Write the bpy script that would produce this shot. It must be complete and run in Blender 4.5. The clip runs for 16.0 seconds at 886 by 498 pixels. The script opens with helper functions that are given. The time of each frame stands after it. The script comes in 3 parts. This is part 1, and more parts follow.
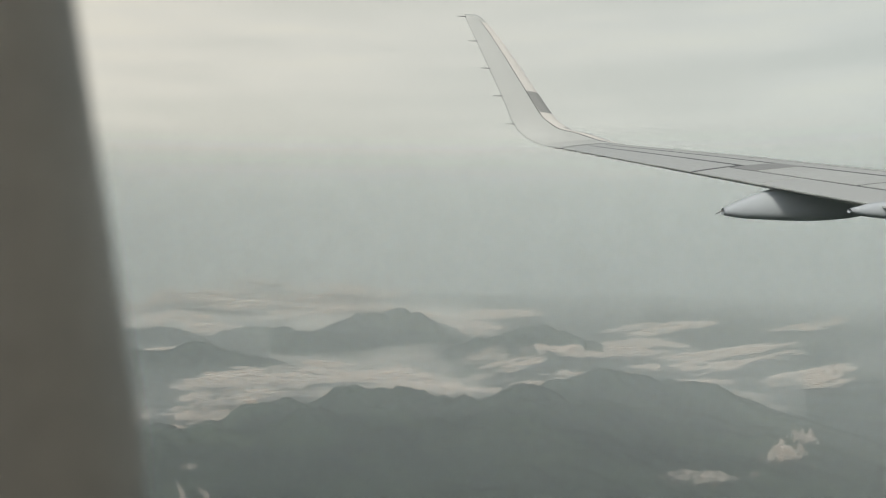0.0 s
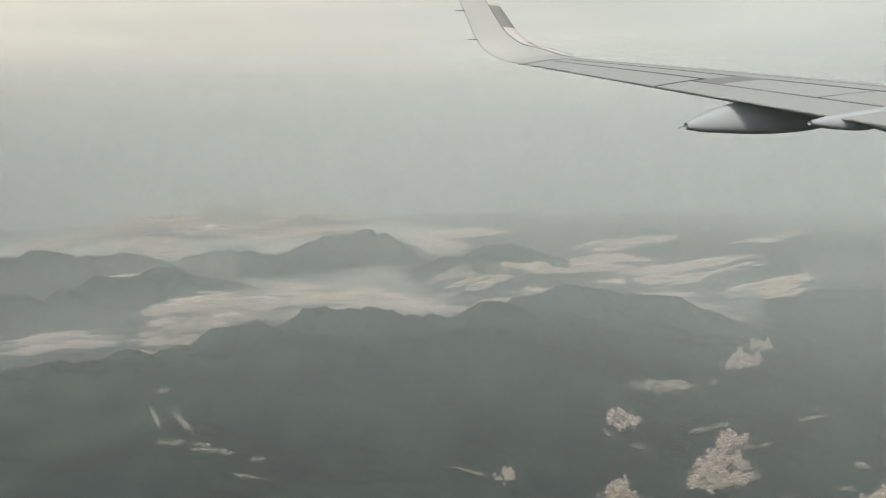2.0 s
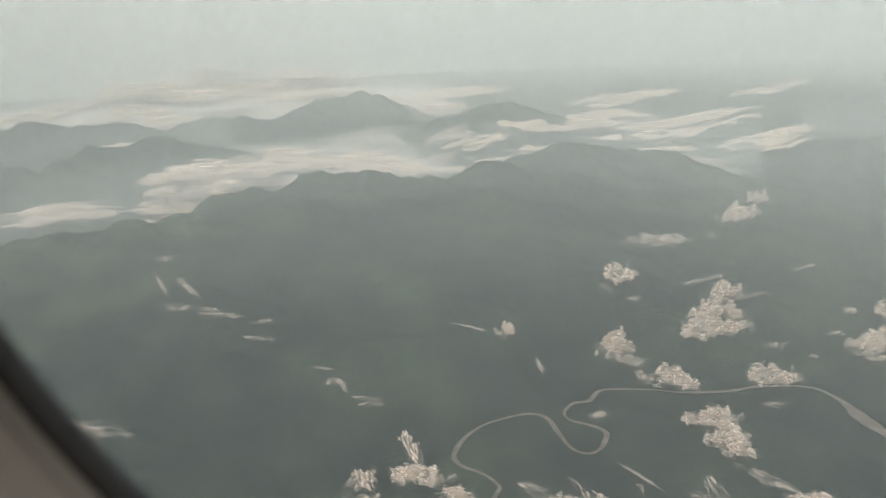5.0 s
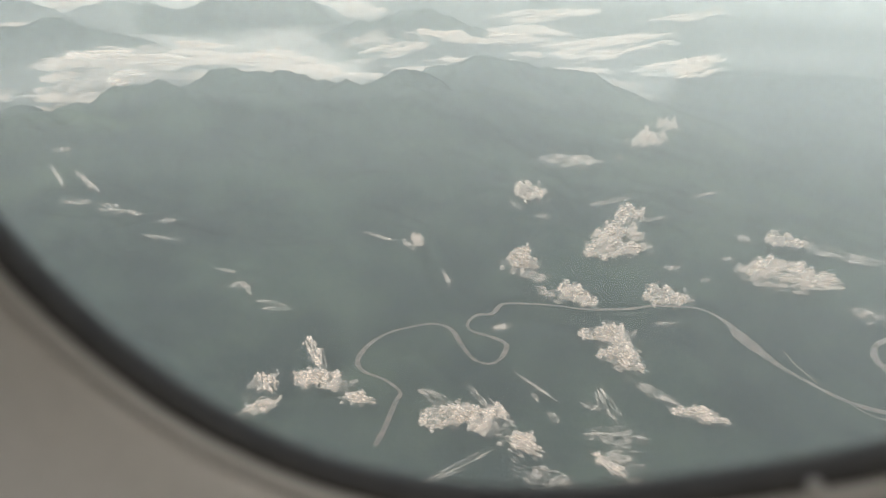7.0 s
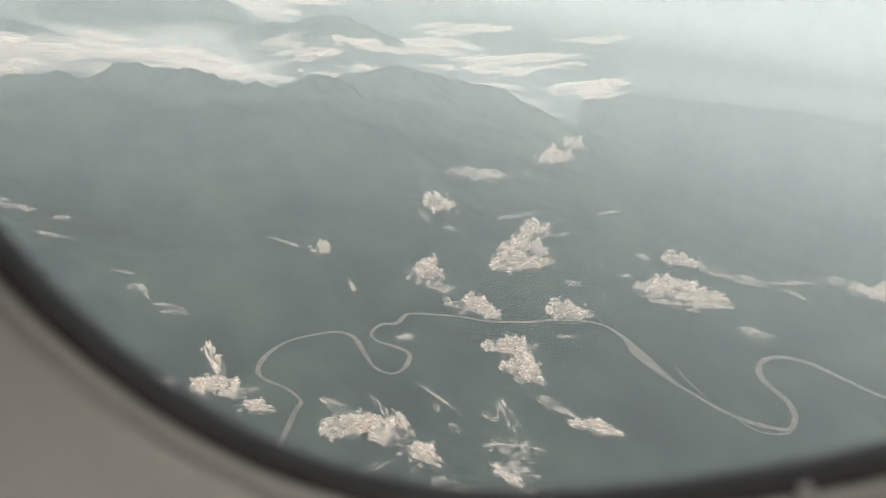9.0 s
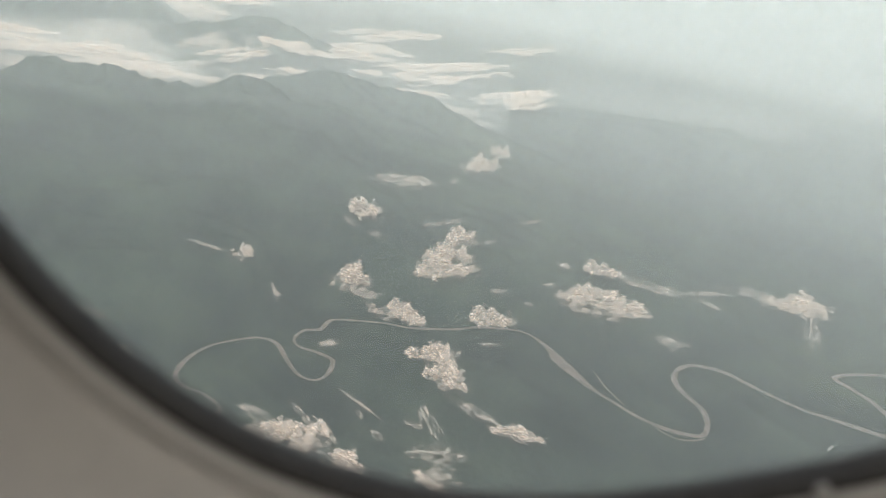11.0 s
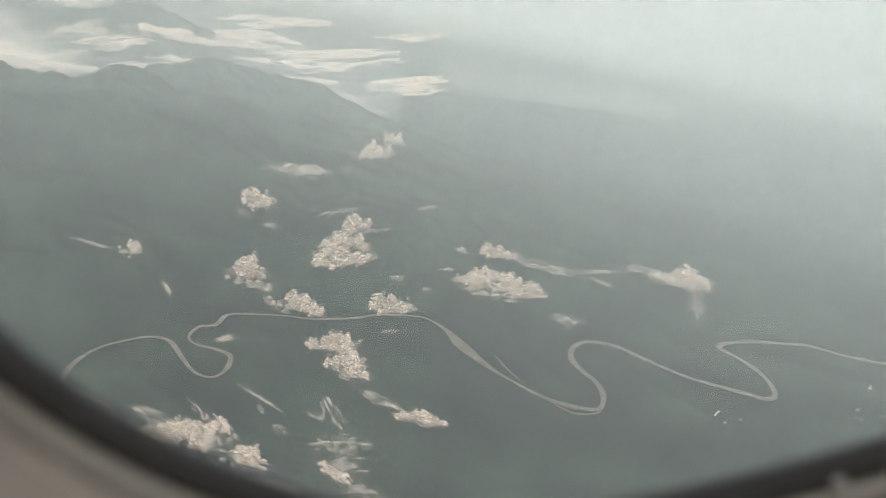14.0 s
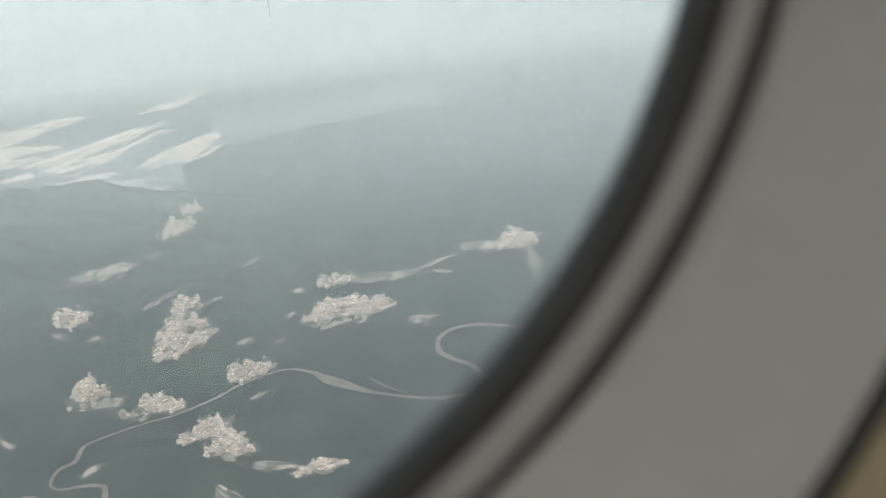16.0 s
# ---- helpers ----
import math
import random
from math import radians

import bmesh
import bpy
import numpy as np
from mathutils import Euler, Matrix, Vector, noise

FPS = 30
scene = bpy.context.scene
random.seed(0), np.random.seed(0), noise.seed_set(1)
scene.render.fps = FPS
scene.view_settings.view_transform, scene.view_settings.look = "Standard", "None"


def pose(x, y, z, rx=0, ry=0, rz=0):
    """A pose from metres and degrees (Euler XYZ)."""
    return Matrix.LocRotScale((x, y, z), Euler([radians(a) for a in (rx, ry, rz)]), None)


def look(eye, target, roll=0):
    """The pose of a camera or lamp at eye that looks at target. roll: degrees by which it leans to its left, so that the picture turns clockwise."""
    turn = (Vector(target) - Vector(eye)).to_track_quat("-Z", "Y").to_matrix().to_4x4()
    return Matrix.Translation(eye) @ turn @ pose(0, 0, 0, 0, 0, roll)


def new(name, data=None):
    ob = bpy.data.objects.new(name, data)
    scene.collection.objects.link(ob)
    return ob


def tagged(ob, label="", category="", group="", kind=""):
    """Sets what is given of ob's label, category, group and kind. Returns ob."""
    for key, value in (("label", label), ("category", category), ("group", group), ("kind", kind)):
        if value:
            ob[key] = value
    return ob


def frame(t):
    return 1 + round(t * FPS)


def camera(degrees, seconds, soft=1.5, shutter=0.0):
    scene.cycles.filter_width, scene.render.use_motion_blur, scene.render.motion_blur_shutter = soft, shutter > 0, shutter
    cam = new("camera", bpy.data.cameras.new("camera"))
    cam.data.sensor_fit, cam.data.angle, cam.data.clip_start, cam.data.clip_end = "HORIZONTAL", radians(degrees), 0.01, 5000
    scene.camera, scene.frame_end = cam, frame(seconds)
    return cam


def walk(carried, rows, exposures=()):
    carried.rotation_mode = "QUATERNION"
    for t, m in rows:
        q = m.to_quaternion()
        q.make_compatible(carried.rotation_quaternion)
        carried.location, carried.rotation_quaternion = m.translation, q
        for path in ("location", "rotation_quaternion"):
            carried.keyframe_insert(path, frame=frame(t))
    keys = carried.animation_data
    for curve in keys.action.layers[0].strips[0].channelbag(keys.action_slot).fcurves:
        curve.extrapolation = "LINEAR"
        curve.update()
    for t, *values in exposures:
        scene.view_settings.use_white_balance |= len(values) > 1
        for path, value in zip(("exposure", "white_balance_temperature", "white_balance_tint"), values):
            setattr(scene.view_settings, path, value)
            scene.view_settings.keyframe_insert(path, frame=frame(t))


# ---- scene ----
cam = camera(56.4, 16.0, soft=1.15)
cam.data.dof.use_dof, cam.data.dof.focus_distance, cam.data.dof.aperture_fstop = True, 900.0, 10.5
# seconds, x, y, z, tilt, lean, turn
ROWS = [
    (0.0, -0.0110, -0.1578, 449.9706, 88.10, 0.10, 0.27),
    (0.5, -0.0116, -0.1591, 449.9692, 88.46, -0.05, -0.33),
    (1.0, -0.0089, -0.1584, 449.9687, 88.93, -1.20, -1.78),
    (1.5, -0.0050, -0.1557, 449.9718, 88.40, -0.98, -2.05),
    (2.0, 0.0008, -0.1351, 449.9652, 82.53, 1.10, -2.18),
    (2.5, 0.0014, -0.1291, 449.9624, 81.23, 1.13, -2.20),
    (3.0, 0.0025, -0.1264, 449.9582, 79.53, -1.00, -1.26),
    (5.5, -0.0023, -0.1297, 449.9398, 70.23, 3.37, -3.49),
    (6.0, -0.0003, -0.1372, 449.9348, 67.24, 2.76, -4.65),
    (6.5, -0.0087, -0.1271, 449.9229, 66.50, -0.36, -6.07),
    (7.0, -0.0124, -0.1292, 449.9251, 66.70, -2.34, -7.41),
    (7.5, -0.0167, -0.1310, 449.9266, 66.85, -3.37, -8.66),
    (8.0, -0.0214, -0.1315, 449.9271, 67.23, -4.54, -10.04),
    (8.5, -0.0253, -0.1301, 449.9255, 67.53, -5.63, -11.32),
    (9.0, -0.0299, -0.1255, 449.9217, 67.77, -6.66, -12.60),
    (9.5, -0.0344, -0.1222, 449.9189, 68.07, -7.71, -13.96),
    (12.0, -0.0488, -0.1092, 449.9112, 69.44, -10.73, -19.89),
    (12.5, -0.0505, -0.1031, 449.9065, 69.56, -11.68, -21.48),
    (13.0, -0.0604, -0.1076, 449.9147, 69.46, -12.63, -20.91),
    (13.5, -0.0585, -0.1071, 449.9179, 68.83, -10.68, -21.92),
    (14.0, -0.0522, -0.0977, 449.9085, 69.24, -10.04, -24.59),
    (14.5, -0.0396, -0.0874, 449.8965, 69.85, -10.55, -26.28),
    (15.0, -0.0376, -0.0995, 449.9074, 70.53, -3.77, -29.97),
    (15.5, 0.0042, -0.0816, 449.8854, 72.68, 1.07, -36.40),
    (16.0, 0.0330, -0.0975, 449.9009, 71.14, 5.68, -42.47),
]
walk(cam, [(t, pose(x, y, z, rx, ry, rz)) for t, x, y, z, rx, ry, rz in ROWS],
     [(0.0, -0.3, 6250, 9), (1.5, -0.3, 6250, 9), (2.0, -0.18, 6350, 10), (3.0, -0.1, 6400, 10), (5.5, 0.5, 6250, 10), (6.0, 0.68, 6150, 9), (9.5, 0.68, 6150, 10), (12.5, 0.47, 6250, 10), (14.0, 0.53, 6250, 10), (14.5, 0.5, 6250, 10), (15.5, 0.28, 6100, 9), (16.0, 0.55, 5900, 8)])

# ---- light ----
SUN_AZ, SUN_EL = 205.0, 42.0
world = bpy.data.worlds.new("sky")
scene.world = world
world.use_nodes = True
wn = world.node_tree.nodes
sky = wn.new("ShaderNodeTexSky")
sky.sky_type, sky.sun_disc = "NISHITA", False
sky.sun_elevation, sky.sun_rotation = radians(SUN_EL), radians(SUN_AZ)
sky.altitude, sky.air_density, sky.dust_density, sky.ozone_density = 1500, 1.0, 6.0, 0.6
wn["Background"].inputs["Strength"].default_value = 0.13
overcast = wn.new("ShaderNodeHueSaturation")
overcast.inputs["Saturation"].default_value = 0.45
world.node_tree.links.new(sky.outputs[0], overcast.inputs["Color"])
world.node_tree.links.new(overcast.outputs[0], wn["Background"].inputs["Color"])
sun_dir = Vector((math.sin(radians(SUN_AZ)) * math.cos(radians(SUN_EL)), math.cos(radians(SUN_AZ)) * math.cos(radians(SUN_EL)), math.sin(radians(SUN_EL))))
sun = new("sun", bpy.data.lights.new("sun", "SUN"))
sun.data.energy, sun.data.angle, sun.data.color = 2.7, radians(9.0), (1.0, 0.93, 0.83)
sun.matrix_world = look(sun_dir * 100, (0, 0, 0))
scene.cycles.transparent_max_bounces = 64


# ---- materials ----
def material(name):
    m = bpy.data.materials.new(name)
    m.use_nodes = True
    nt = m.node_tree
    return m, nt, nt.nodes["Principled BSDF"], nt.nodes["Material Output"]


def node(nt, kind, links=(), **values):
    n = nt.nodes.new(kind)
    for key, value in values.items():
        n.inputs[key].default_value = value
    for key, socket in links:
        nt.links.new(socket, n.inputs[key])
    return n


def maths(nt, op, a, b=0.0, clamp=False):
    n = nt.nodes.new("ShaderNodeMath")
    n.operation, n.use_clamp = op, clamp
    for i, v in enumerate((a, b)):
        if isinstance(v, (int, float)):
            n.inputs[i].default_value = v
        else:
            nt.links.new(v, n.inputs[i])
    return n.outputs[0]


def ramp(nt, fac, stops):
    n = nt.nodes.new("ShaderNodeValToRGB")
    el = n.color_ramp.elements
    el[0].position, el[0].color = stops[0][0], (*stops[0][1], 1)
    el[1].position, el[1].color = stops[-1][0], (*stops[-1][1], 1)
    for p, c in stops[1:-1]:
        e = el.new(p)
        e.color = (*c, 1)
    nt.links.new(fac, n.inputs[0])
    return n.outputs[0]


def noise_fac(nt, vec, scale, detail=4.0, rough=0.55):
    n = node(nt, "ShaderNodeTexNoise", [("Vector", vec)] if vec else [], Scale=scale, Detail=detail, Roughness=rough)
    return n.outputs["Fac"]


def painted(name, colour, rough, grain=30.0, spread=0.08, bump=0.02, metal=0.0):
    m, nt, bsdf, out = material(name)
    co = nt.nodes.new("ShaderNodeTexCoord").outputs["Object"]
    fine, broad = noise_fac(nt, co, grain), noise_fac(nt, co, grain * 0.08, 3.0)
    both = maths(nt, "ADD", maths(nt, "MULTIPLY", fine, 0.5), maths(nt, "MULTIPLY", broad, 0.5))
    lo, hi = [c * (1 - spread) for c in colour], [min(1, c * (1 + spread)) for c in colour]
    nt.links.new(ramp(nt, both, [(0.3, lo), (0.7, hi)]), bsdf.inputs["Base Color"])
    bsdf.inputs["Roughness"].default_value, bsdf.inputs["Metallic"].default_value = rough, metal
    b = node(nt, "ShaderNodeBump", [("Height", fine)], Strength=bump, Distance=0.01)
    nt.links.new(b.outputs[0], bsdf.inputs["Normal"])
    return m


WING_GREY = painted("wing_grey_paint", (0.46, 0.465, 0.43), 0.5, 6.0, 0.06)
PANEL_GREY = painted("panel_grey_paint", (0.44, 0.445, 0.415), 0.5, 8.0, 0.06)
PATCH_GREY = painted("walkway_grey_paint", (0.28, 0.28, 0.26), 0.55, 10.0, 0.08)
EDGE_METAL = painted("leading_edge_paint", (0.64, 0.61, 0.55), 0.34, 9.0, 0.05)
FAIRING_GREY = painted("fairing_grey_paint", (0.43, 0.455, 0.46), 0.75, 7.0, 0.1)
GAP_DARK = painted("panel_gap_sealant", (0.07, 0.07, 0.07), 0.7, 20.0, 0.15)
WICK_DARK = painted("discharger_composite", (0.12, 0.11, 0.10), 0.6, 60.0, 0.15)
SEAL_BLACK = painted("black_rubber", (0.048, 0.045, 0.041), 0.75, 180.0, 0.25, 0.05)
TRIM_BEIGE = painted("moulded_beige_plastic", (0.52, 0.49, 0.45), 0.55, 240.0, 0.06, 0.04)
ROOF_PALE = painted("pale_metal_roofing", (0.42, 0.40, 0.37), 0.5, 0.6, 0.15)
SEAT_TAUPE = painted("taupe_seat_leather", (0.47, 0.465, 0.425), 0.6, 160.0, 0.12, 0.1)
LIP_GREY = painted("pale_retainer_plastic", (0.46, 0.44, 0.41), 0.45, 200.0, 0.06, 0.03)
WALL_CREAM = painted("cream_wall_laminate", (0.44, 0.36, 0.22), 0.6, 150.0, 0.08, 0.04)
# Glow of an unseen panel, added to brighten the window reveal.
FILL_GLOW, cl_nt, _, cl_out = material("fill_panel_glow")
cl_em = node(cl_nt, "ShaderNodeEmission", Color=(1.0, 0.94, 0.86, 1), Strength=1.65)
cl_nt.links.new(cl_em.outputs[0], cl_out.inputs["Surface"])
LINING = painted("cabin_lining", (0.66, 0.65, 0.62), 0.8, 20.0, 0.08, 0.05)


def pane_material():
    m, nt, bsdf, out = material("hazy_acrylic_glare")
    co = nt.nodes.new("ShaderNodeTexCoord").outputs["Object"]
    clear = node(nt, "ShaderNodeBsdfTransparent", Color=(0.97, 0.985, 0.98, 1))
    veil = node(nt, "ShaderNodeBsdfTranslucent", Color=(0.85, 0.89, 0.855, 1))
    # Veiling glare put into the pane itself, stronger towards its lower part.
    glare_ramp = nt.nodes.new("ShaderNodeMapRange")
    glare_ramp.interpolation_type = "SMOOTHSTEP"
    for key, value in (("From Min", -0.05), ("From Max", -0.15), ("To Min", 0.02), ("To Max", 0.11)):
        glare_ramp.inputs[key].default_value = value
    nt.links.new(node(nt, "ShaderNodeSeparateXYZ", [("Vector", co)]).outputs["Z"], glare_ramp.inputs["Value"])
    smudged_glare = maths(nt, "MULTIPLY", maths(nt, "ADD", maths(nt, "MULTIPLY", noise_fac(nt, co, 22.0, 4.0), 0.6), 0.7), glare_ramp.outputs[0])
    mix = node(nt, "ShaderNodeMixShader", [("Fac", smudged_glare), (1, clear.outputs[0]), (2, veil.outputs[0])])
    nt.links.new(mix.outputs[0], out.inputs["Surface"])
    return m


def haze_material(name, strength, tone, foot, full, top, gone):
    """Haze imitated by a see-through sheet: thin near the ground, thickest between full and top, gone above."""
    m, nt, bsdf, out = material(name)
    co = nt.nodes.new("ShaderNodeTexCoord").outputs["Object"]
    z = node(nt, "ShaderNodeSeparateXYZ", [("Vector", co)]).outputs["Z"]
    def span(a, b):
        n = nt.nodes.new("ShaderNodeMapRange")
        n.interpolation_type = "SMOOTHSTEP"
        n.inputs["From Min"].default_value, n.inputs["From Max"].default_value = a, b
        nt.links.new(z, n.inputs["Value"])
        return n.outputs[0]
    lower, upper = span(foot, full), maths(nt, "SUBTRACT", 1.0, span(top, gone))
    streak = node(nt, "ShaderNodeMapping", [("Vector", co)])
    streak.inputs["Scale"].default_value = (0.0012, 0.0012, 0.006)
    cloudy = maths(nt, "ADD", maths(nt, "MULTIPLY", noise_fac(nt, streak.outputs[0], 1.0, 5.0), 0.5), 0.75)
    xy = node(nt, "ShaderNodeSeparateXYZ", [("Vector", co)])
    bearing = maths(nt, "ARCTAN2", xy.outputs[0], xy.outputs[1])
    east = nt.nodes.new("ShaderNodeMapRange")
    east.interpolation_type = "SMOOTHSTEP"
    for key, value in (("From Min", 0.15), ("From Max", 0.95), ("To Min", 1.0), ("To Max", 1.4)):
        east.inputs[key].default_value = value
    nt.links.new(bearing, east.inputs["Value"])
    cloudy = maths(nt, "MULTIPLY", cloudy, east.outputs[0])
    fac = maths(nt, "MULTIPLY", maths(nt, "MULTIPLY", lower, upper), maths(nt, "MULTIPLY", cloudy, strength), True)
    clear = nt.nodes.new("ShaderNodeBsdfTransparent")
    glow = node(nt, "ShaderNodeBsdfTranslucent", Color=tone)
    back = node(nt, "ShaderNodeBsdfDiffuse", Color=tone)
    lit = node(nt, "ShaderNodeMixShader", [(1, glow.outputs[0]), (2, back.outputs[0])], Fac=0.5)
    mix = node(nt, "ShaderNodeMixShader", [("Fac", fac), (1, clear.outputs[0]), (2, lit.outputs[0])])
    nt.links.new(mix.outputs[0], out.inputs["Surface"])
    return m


def cloud_material(name, density, spread, grain):
    """Vapour: every billow hides part of what is behind it, some more than others, frayed by fine curls."""
    m, nt, bsdf, out = material(name)
    co = nt.nodes.new("ShaderNodeTexCoord").outputs["Object"]
    rnd = nt.nodes.new("ShaderNodeObjectInfo").outputs["Random"]
    shift = node(nt, "ShaderNodeVectorMath", [(0, co)])
    shift.operation = "ADD"
    comb = node(nt, "ShaderNodeCombineXYZ", [("X", maths(nt, "MULTIPLY", rnd, 37.0)), ("Y", maths(nt, "MULTIPLY", rnd, 91.0))])
    nt.links.new(comb.outputs[0], shift.inputs[1])
    curls = maths(nt, "ADD", maths(nt, "MULTIPLY", maths(nt, "SUBTRACT", noise_fac(nt, shift.outputs[0], grain, 5.0, 0.6), 0.5), spread), 1.0, True)
    veil = nt.nodes.new("ShaderNodeAttribute")
    veil.attribute_name = "veil"
    fac = maths(nt, "MULTIPLY", maths(nt, "MULTIPLY", veil.outputs["Fac"], density), curls, True)
    clear = nt.nodes.new("ShaderNodeBsdfTransparent")
    lean = nt.nodes.new("ShaderNodeAttribute")
    lean.attribute_name = "lean"
    soft = node(nt, "ShaderNodeVectorTransform", [("Vector", lean.outputs["Vector"])])
    soft.vector_type, soft.convert_from, soft.convert_to = "NORMAL", "OBJECT", "WORLD"
    lit = node(nt, "ShaderNodeBsdfDiffuse", [("Normal", soft.outputs[0])], Color=(0.92, 0.81, 0.70, 1))
    glow = node(nt, "ShaderNodeBsdfTranslucent", Color=(0.92, 0.81, 0.70, 1))
    body = node(nt, "ShaderNodeMixShader", [(1, lit.outputs[0]), (2, glow.outputs[0])], Fac=0.42)
    mix = node(nt, "ShaderNodeMixShader", [("Fac", fac), (1, clear.outputs[0]), (2, body.outputs[0])])
    nt.links.new(mix.outputs[0], out.inputs["Surface"])
    return m


def forest_material():
    m, nt, bsdf, out = material("forest_canopy")
    co = nt.nodes.new("ShaderNodeTexCoord").outputs["Object"]
    broad, mid, fine = noise_fac(nt, co, 0.0022, 5.0), noise_fac(nt, co, 0.011, 6.0), noise_fac(nt, co, 0.11, 5.0, 0.7)
    base = ramp(nt, broad, [(0.30, (0.018, 0.026, 0.025)), (0.50, (0.024, 0.034, 0.031)), (0.66, (0.034, 0.045, 0.036)), (0.80, (0.053, 0.059, 0.046))])
    spots = ramp(nt, mid, [(0.40, (0.75, 0.75, 0.75)), (0.72, (1.55, 1.5, 1.25))])
    grain = ramp(nt, fine, [(0.35, (0.84, 0.86, 0.84)), (0.65, (1.12, 1.12, 1.1))])
    a = node(nt, "ShaderNodeMix")
    a.data_type, a.blend_type = "RGBA", "MULTIPLY"
    b = node(nt, "ShaderNodeMix")
    b.data_type, b.blend_type = "RGBA", "MULTIPLY"
    a.inputs[0].default_value = b.inputs[0].default_value = 1.0
    nt.links.new(base, a.inputs[6]), nt.links.new(spots, a.inputs[7])
    nt.links.new(a.outputs[2], b.inputs[6]), nt.links.new(grain, b.inputs[7])
    nt.links.new(b.outputs[2], bsdf.inputs["Base Color"])
    bsdf.inputs["Roughness"].default_value = 0.95
    bsdf.inputs["Specular IOR Level"].default_value = 0.1
    bump = node(nt, "ShaderNodeBump", [("Height", fine)], Strength=0.18, Distance=5.0)
    nt.links.new(bump.outputs[0], bsdf.inputs["Normal"])
    return m


def river_material():
    m, nt, bsdf, out = material("silty_river_water")
    co = nt.nodes.new("ShaderNodeTexCoord").outputs["Object"]
    silt = noise_fac(nt, co, 0.07, 6.0, 0.65)
    nt.links.new(ramp(nt, silt, [(0.36, (0.055, 0.045, 0.036)), (0.52, (0.105, 0.082, 0.065)), (0.7, (0.185, 0.148, 0.118))]), bsdf.inputs["Base Color"])
    bsdf.inputs["Roughness"].default_value = 0.5
    return m


def sky_material():
    """The overcast distance: pale warm streaks over grey, deeper towards the horizon."""
    m, nt, bsdf, out = material("overcast_distance")
    co = nt.nodes.new("ShaderNodeTexCoord").outputs["Object"]
    xyz = node(nt, "ShaderNodeSeparateXYZ", [("Vector", co)])
    mp = node(nt, "ShaderNodeMapping", [("Vector", co)])
    mp.inputs["Scale"].default_value = (0.0005, 0.0005, 0.0042)
    mp.inputs["Rotation"].default_value = (0.0, radians(5.0), 0.0)
    streak = noise_fac(nt, mp.outputs[0], 1.0, 6.0, 0.55)
    high = nt.nodes.new("ShaderNodeMapRange")
    high.inputs["From Min"].default_value, high.inputs["From Max"].default_value = 100.0, 1500.0
    nt.links.new(xyz.outputs[2], high.inputs["Value"])
    side = nt.nodes.new("ShaderNodeMapRange")
    side.inputs["From Min"].default_value, side.inputs["From Max"].default_value = -2200.0, 2600.0
    nt.links.new(xyz.outputs[0], side.inputs["Value"])
    tone = ramp(nt, high.outputs[0], [(0.0, (0.36, 0.385, 0.375)), (0.2, (0.455, 0.472, 0.448)), (0.36, (0.58, 0.575, 0.54)), (0.55, (0.67, 0.645, 0.59)), (1.0, (0.67, 0.645, 0.595))])
    cool = ramp(nt, side.outputs[0], [(0.0, (1.06, 1.02, 0.95)), (1.0, (0.90, 0.95, 0.95))])
    bands = ramp(nt, streak, [(0.38, (0.92, 0.93, 0.93)), (0.52, (1.0, 1.0, 1.0)), (0.66, (1.07, 1.06, 1.03))])
    a = node(nt, "ShaderNodeMix")
    b = node(nt, "ShaderNodeMix")
    for n in (a, b):
        n.data_type, n.blend_type = "RGBA", "MULTIPLY"
        n.inputs[0].default_value = 1.0
    nt.links.new(tone, a.inputs[6]), nt.links.new(cool, a.inputs[7])
    nt.links.new(a.outputs[2], b.inputs[6]), nt.links.new(bands, b.inputs[7])
    em = node(nt, "ShaderNodeEmission", [("Color", b.outputs[2])], Strength=1.28)
    nt.links.new(em.outputs[0], out.inputs["Surface"])
    return m


def fog_material():
    m, nt, bsdf, out = material("valley_fog_vapour")
    co = nt.nodes.new("ShaderNodeTexCoord").outputs["Object"]
    mp = node(nt, "ShaderNodeMapping", [("Vector", co)])
    mp.inputs["Scale"].default_value = (0.0022, 0.0034, 0.012)
    broad, fray = noise_fac(nt, mp.outputs[0], 1.0, 5.0, 0.6), noise_fac(nt, mp.outputs[0], 6.0, 5.0, 0.65)
    both = maths(nt, "ADD", maths(nt, "MULTIPLY", broad, 0.75), maths(nt, "MULTIPLY", fray, 0.25))
    fac = maths(nt, "MULTIPLY", maths(nt, "SUBTRACT", both, 0.37), 6.5, True)
    depth = nt.nodes.new("ShaderNodeAttribute")
    depth.attribute_name = "depth"
    ragged = maths(nt, "ADD", depth.outputs["Fac"], maths(nt, "MULTIPLY", maths(nt, "SUBTRACT", fray, 0.5), 40.0))
    fac = maths(nt, "MULTIPLY", fac, maths(nt, "MULTIPLY", ragged, 0.11, True))
    clear = nt.nodes.new("ShaderNodeBsdfTransparent")
    lit = node(nt, "ShaderNodeBsdfDiffuse", Color=(0.95, 0.88, 0.77, 1))
    mix = node(nt, "ShaderNodeMixShader", [("Fac", maths(nt, "MULTIPLY", fac, 0.13)), (1, clear.outputs[0]), (2, lit.outputs[0])])
    nt.links.new(mix.outputs[0], out.inputs["Surface"])
    return m


VALLEY_FOG = fog_material()
FOREST, RIVER, OVERCAST, PANE = forest_material(), river_material(), sky_material(), pane_material()
CLOUD_PUFF, CLOUD_WISP, CLOUD_SHEET = cloud_material("cumulus_vapour", 0.235, 1.6, 5.0), cloud_material("wispy_vapour", 0.085, 2.0, 5.0), cloud_material("bank_vapour", 0.225, 1.8, 5.0)


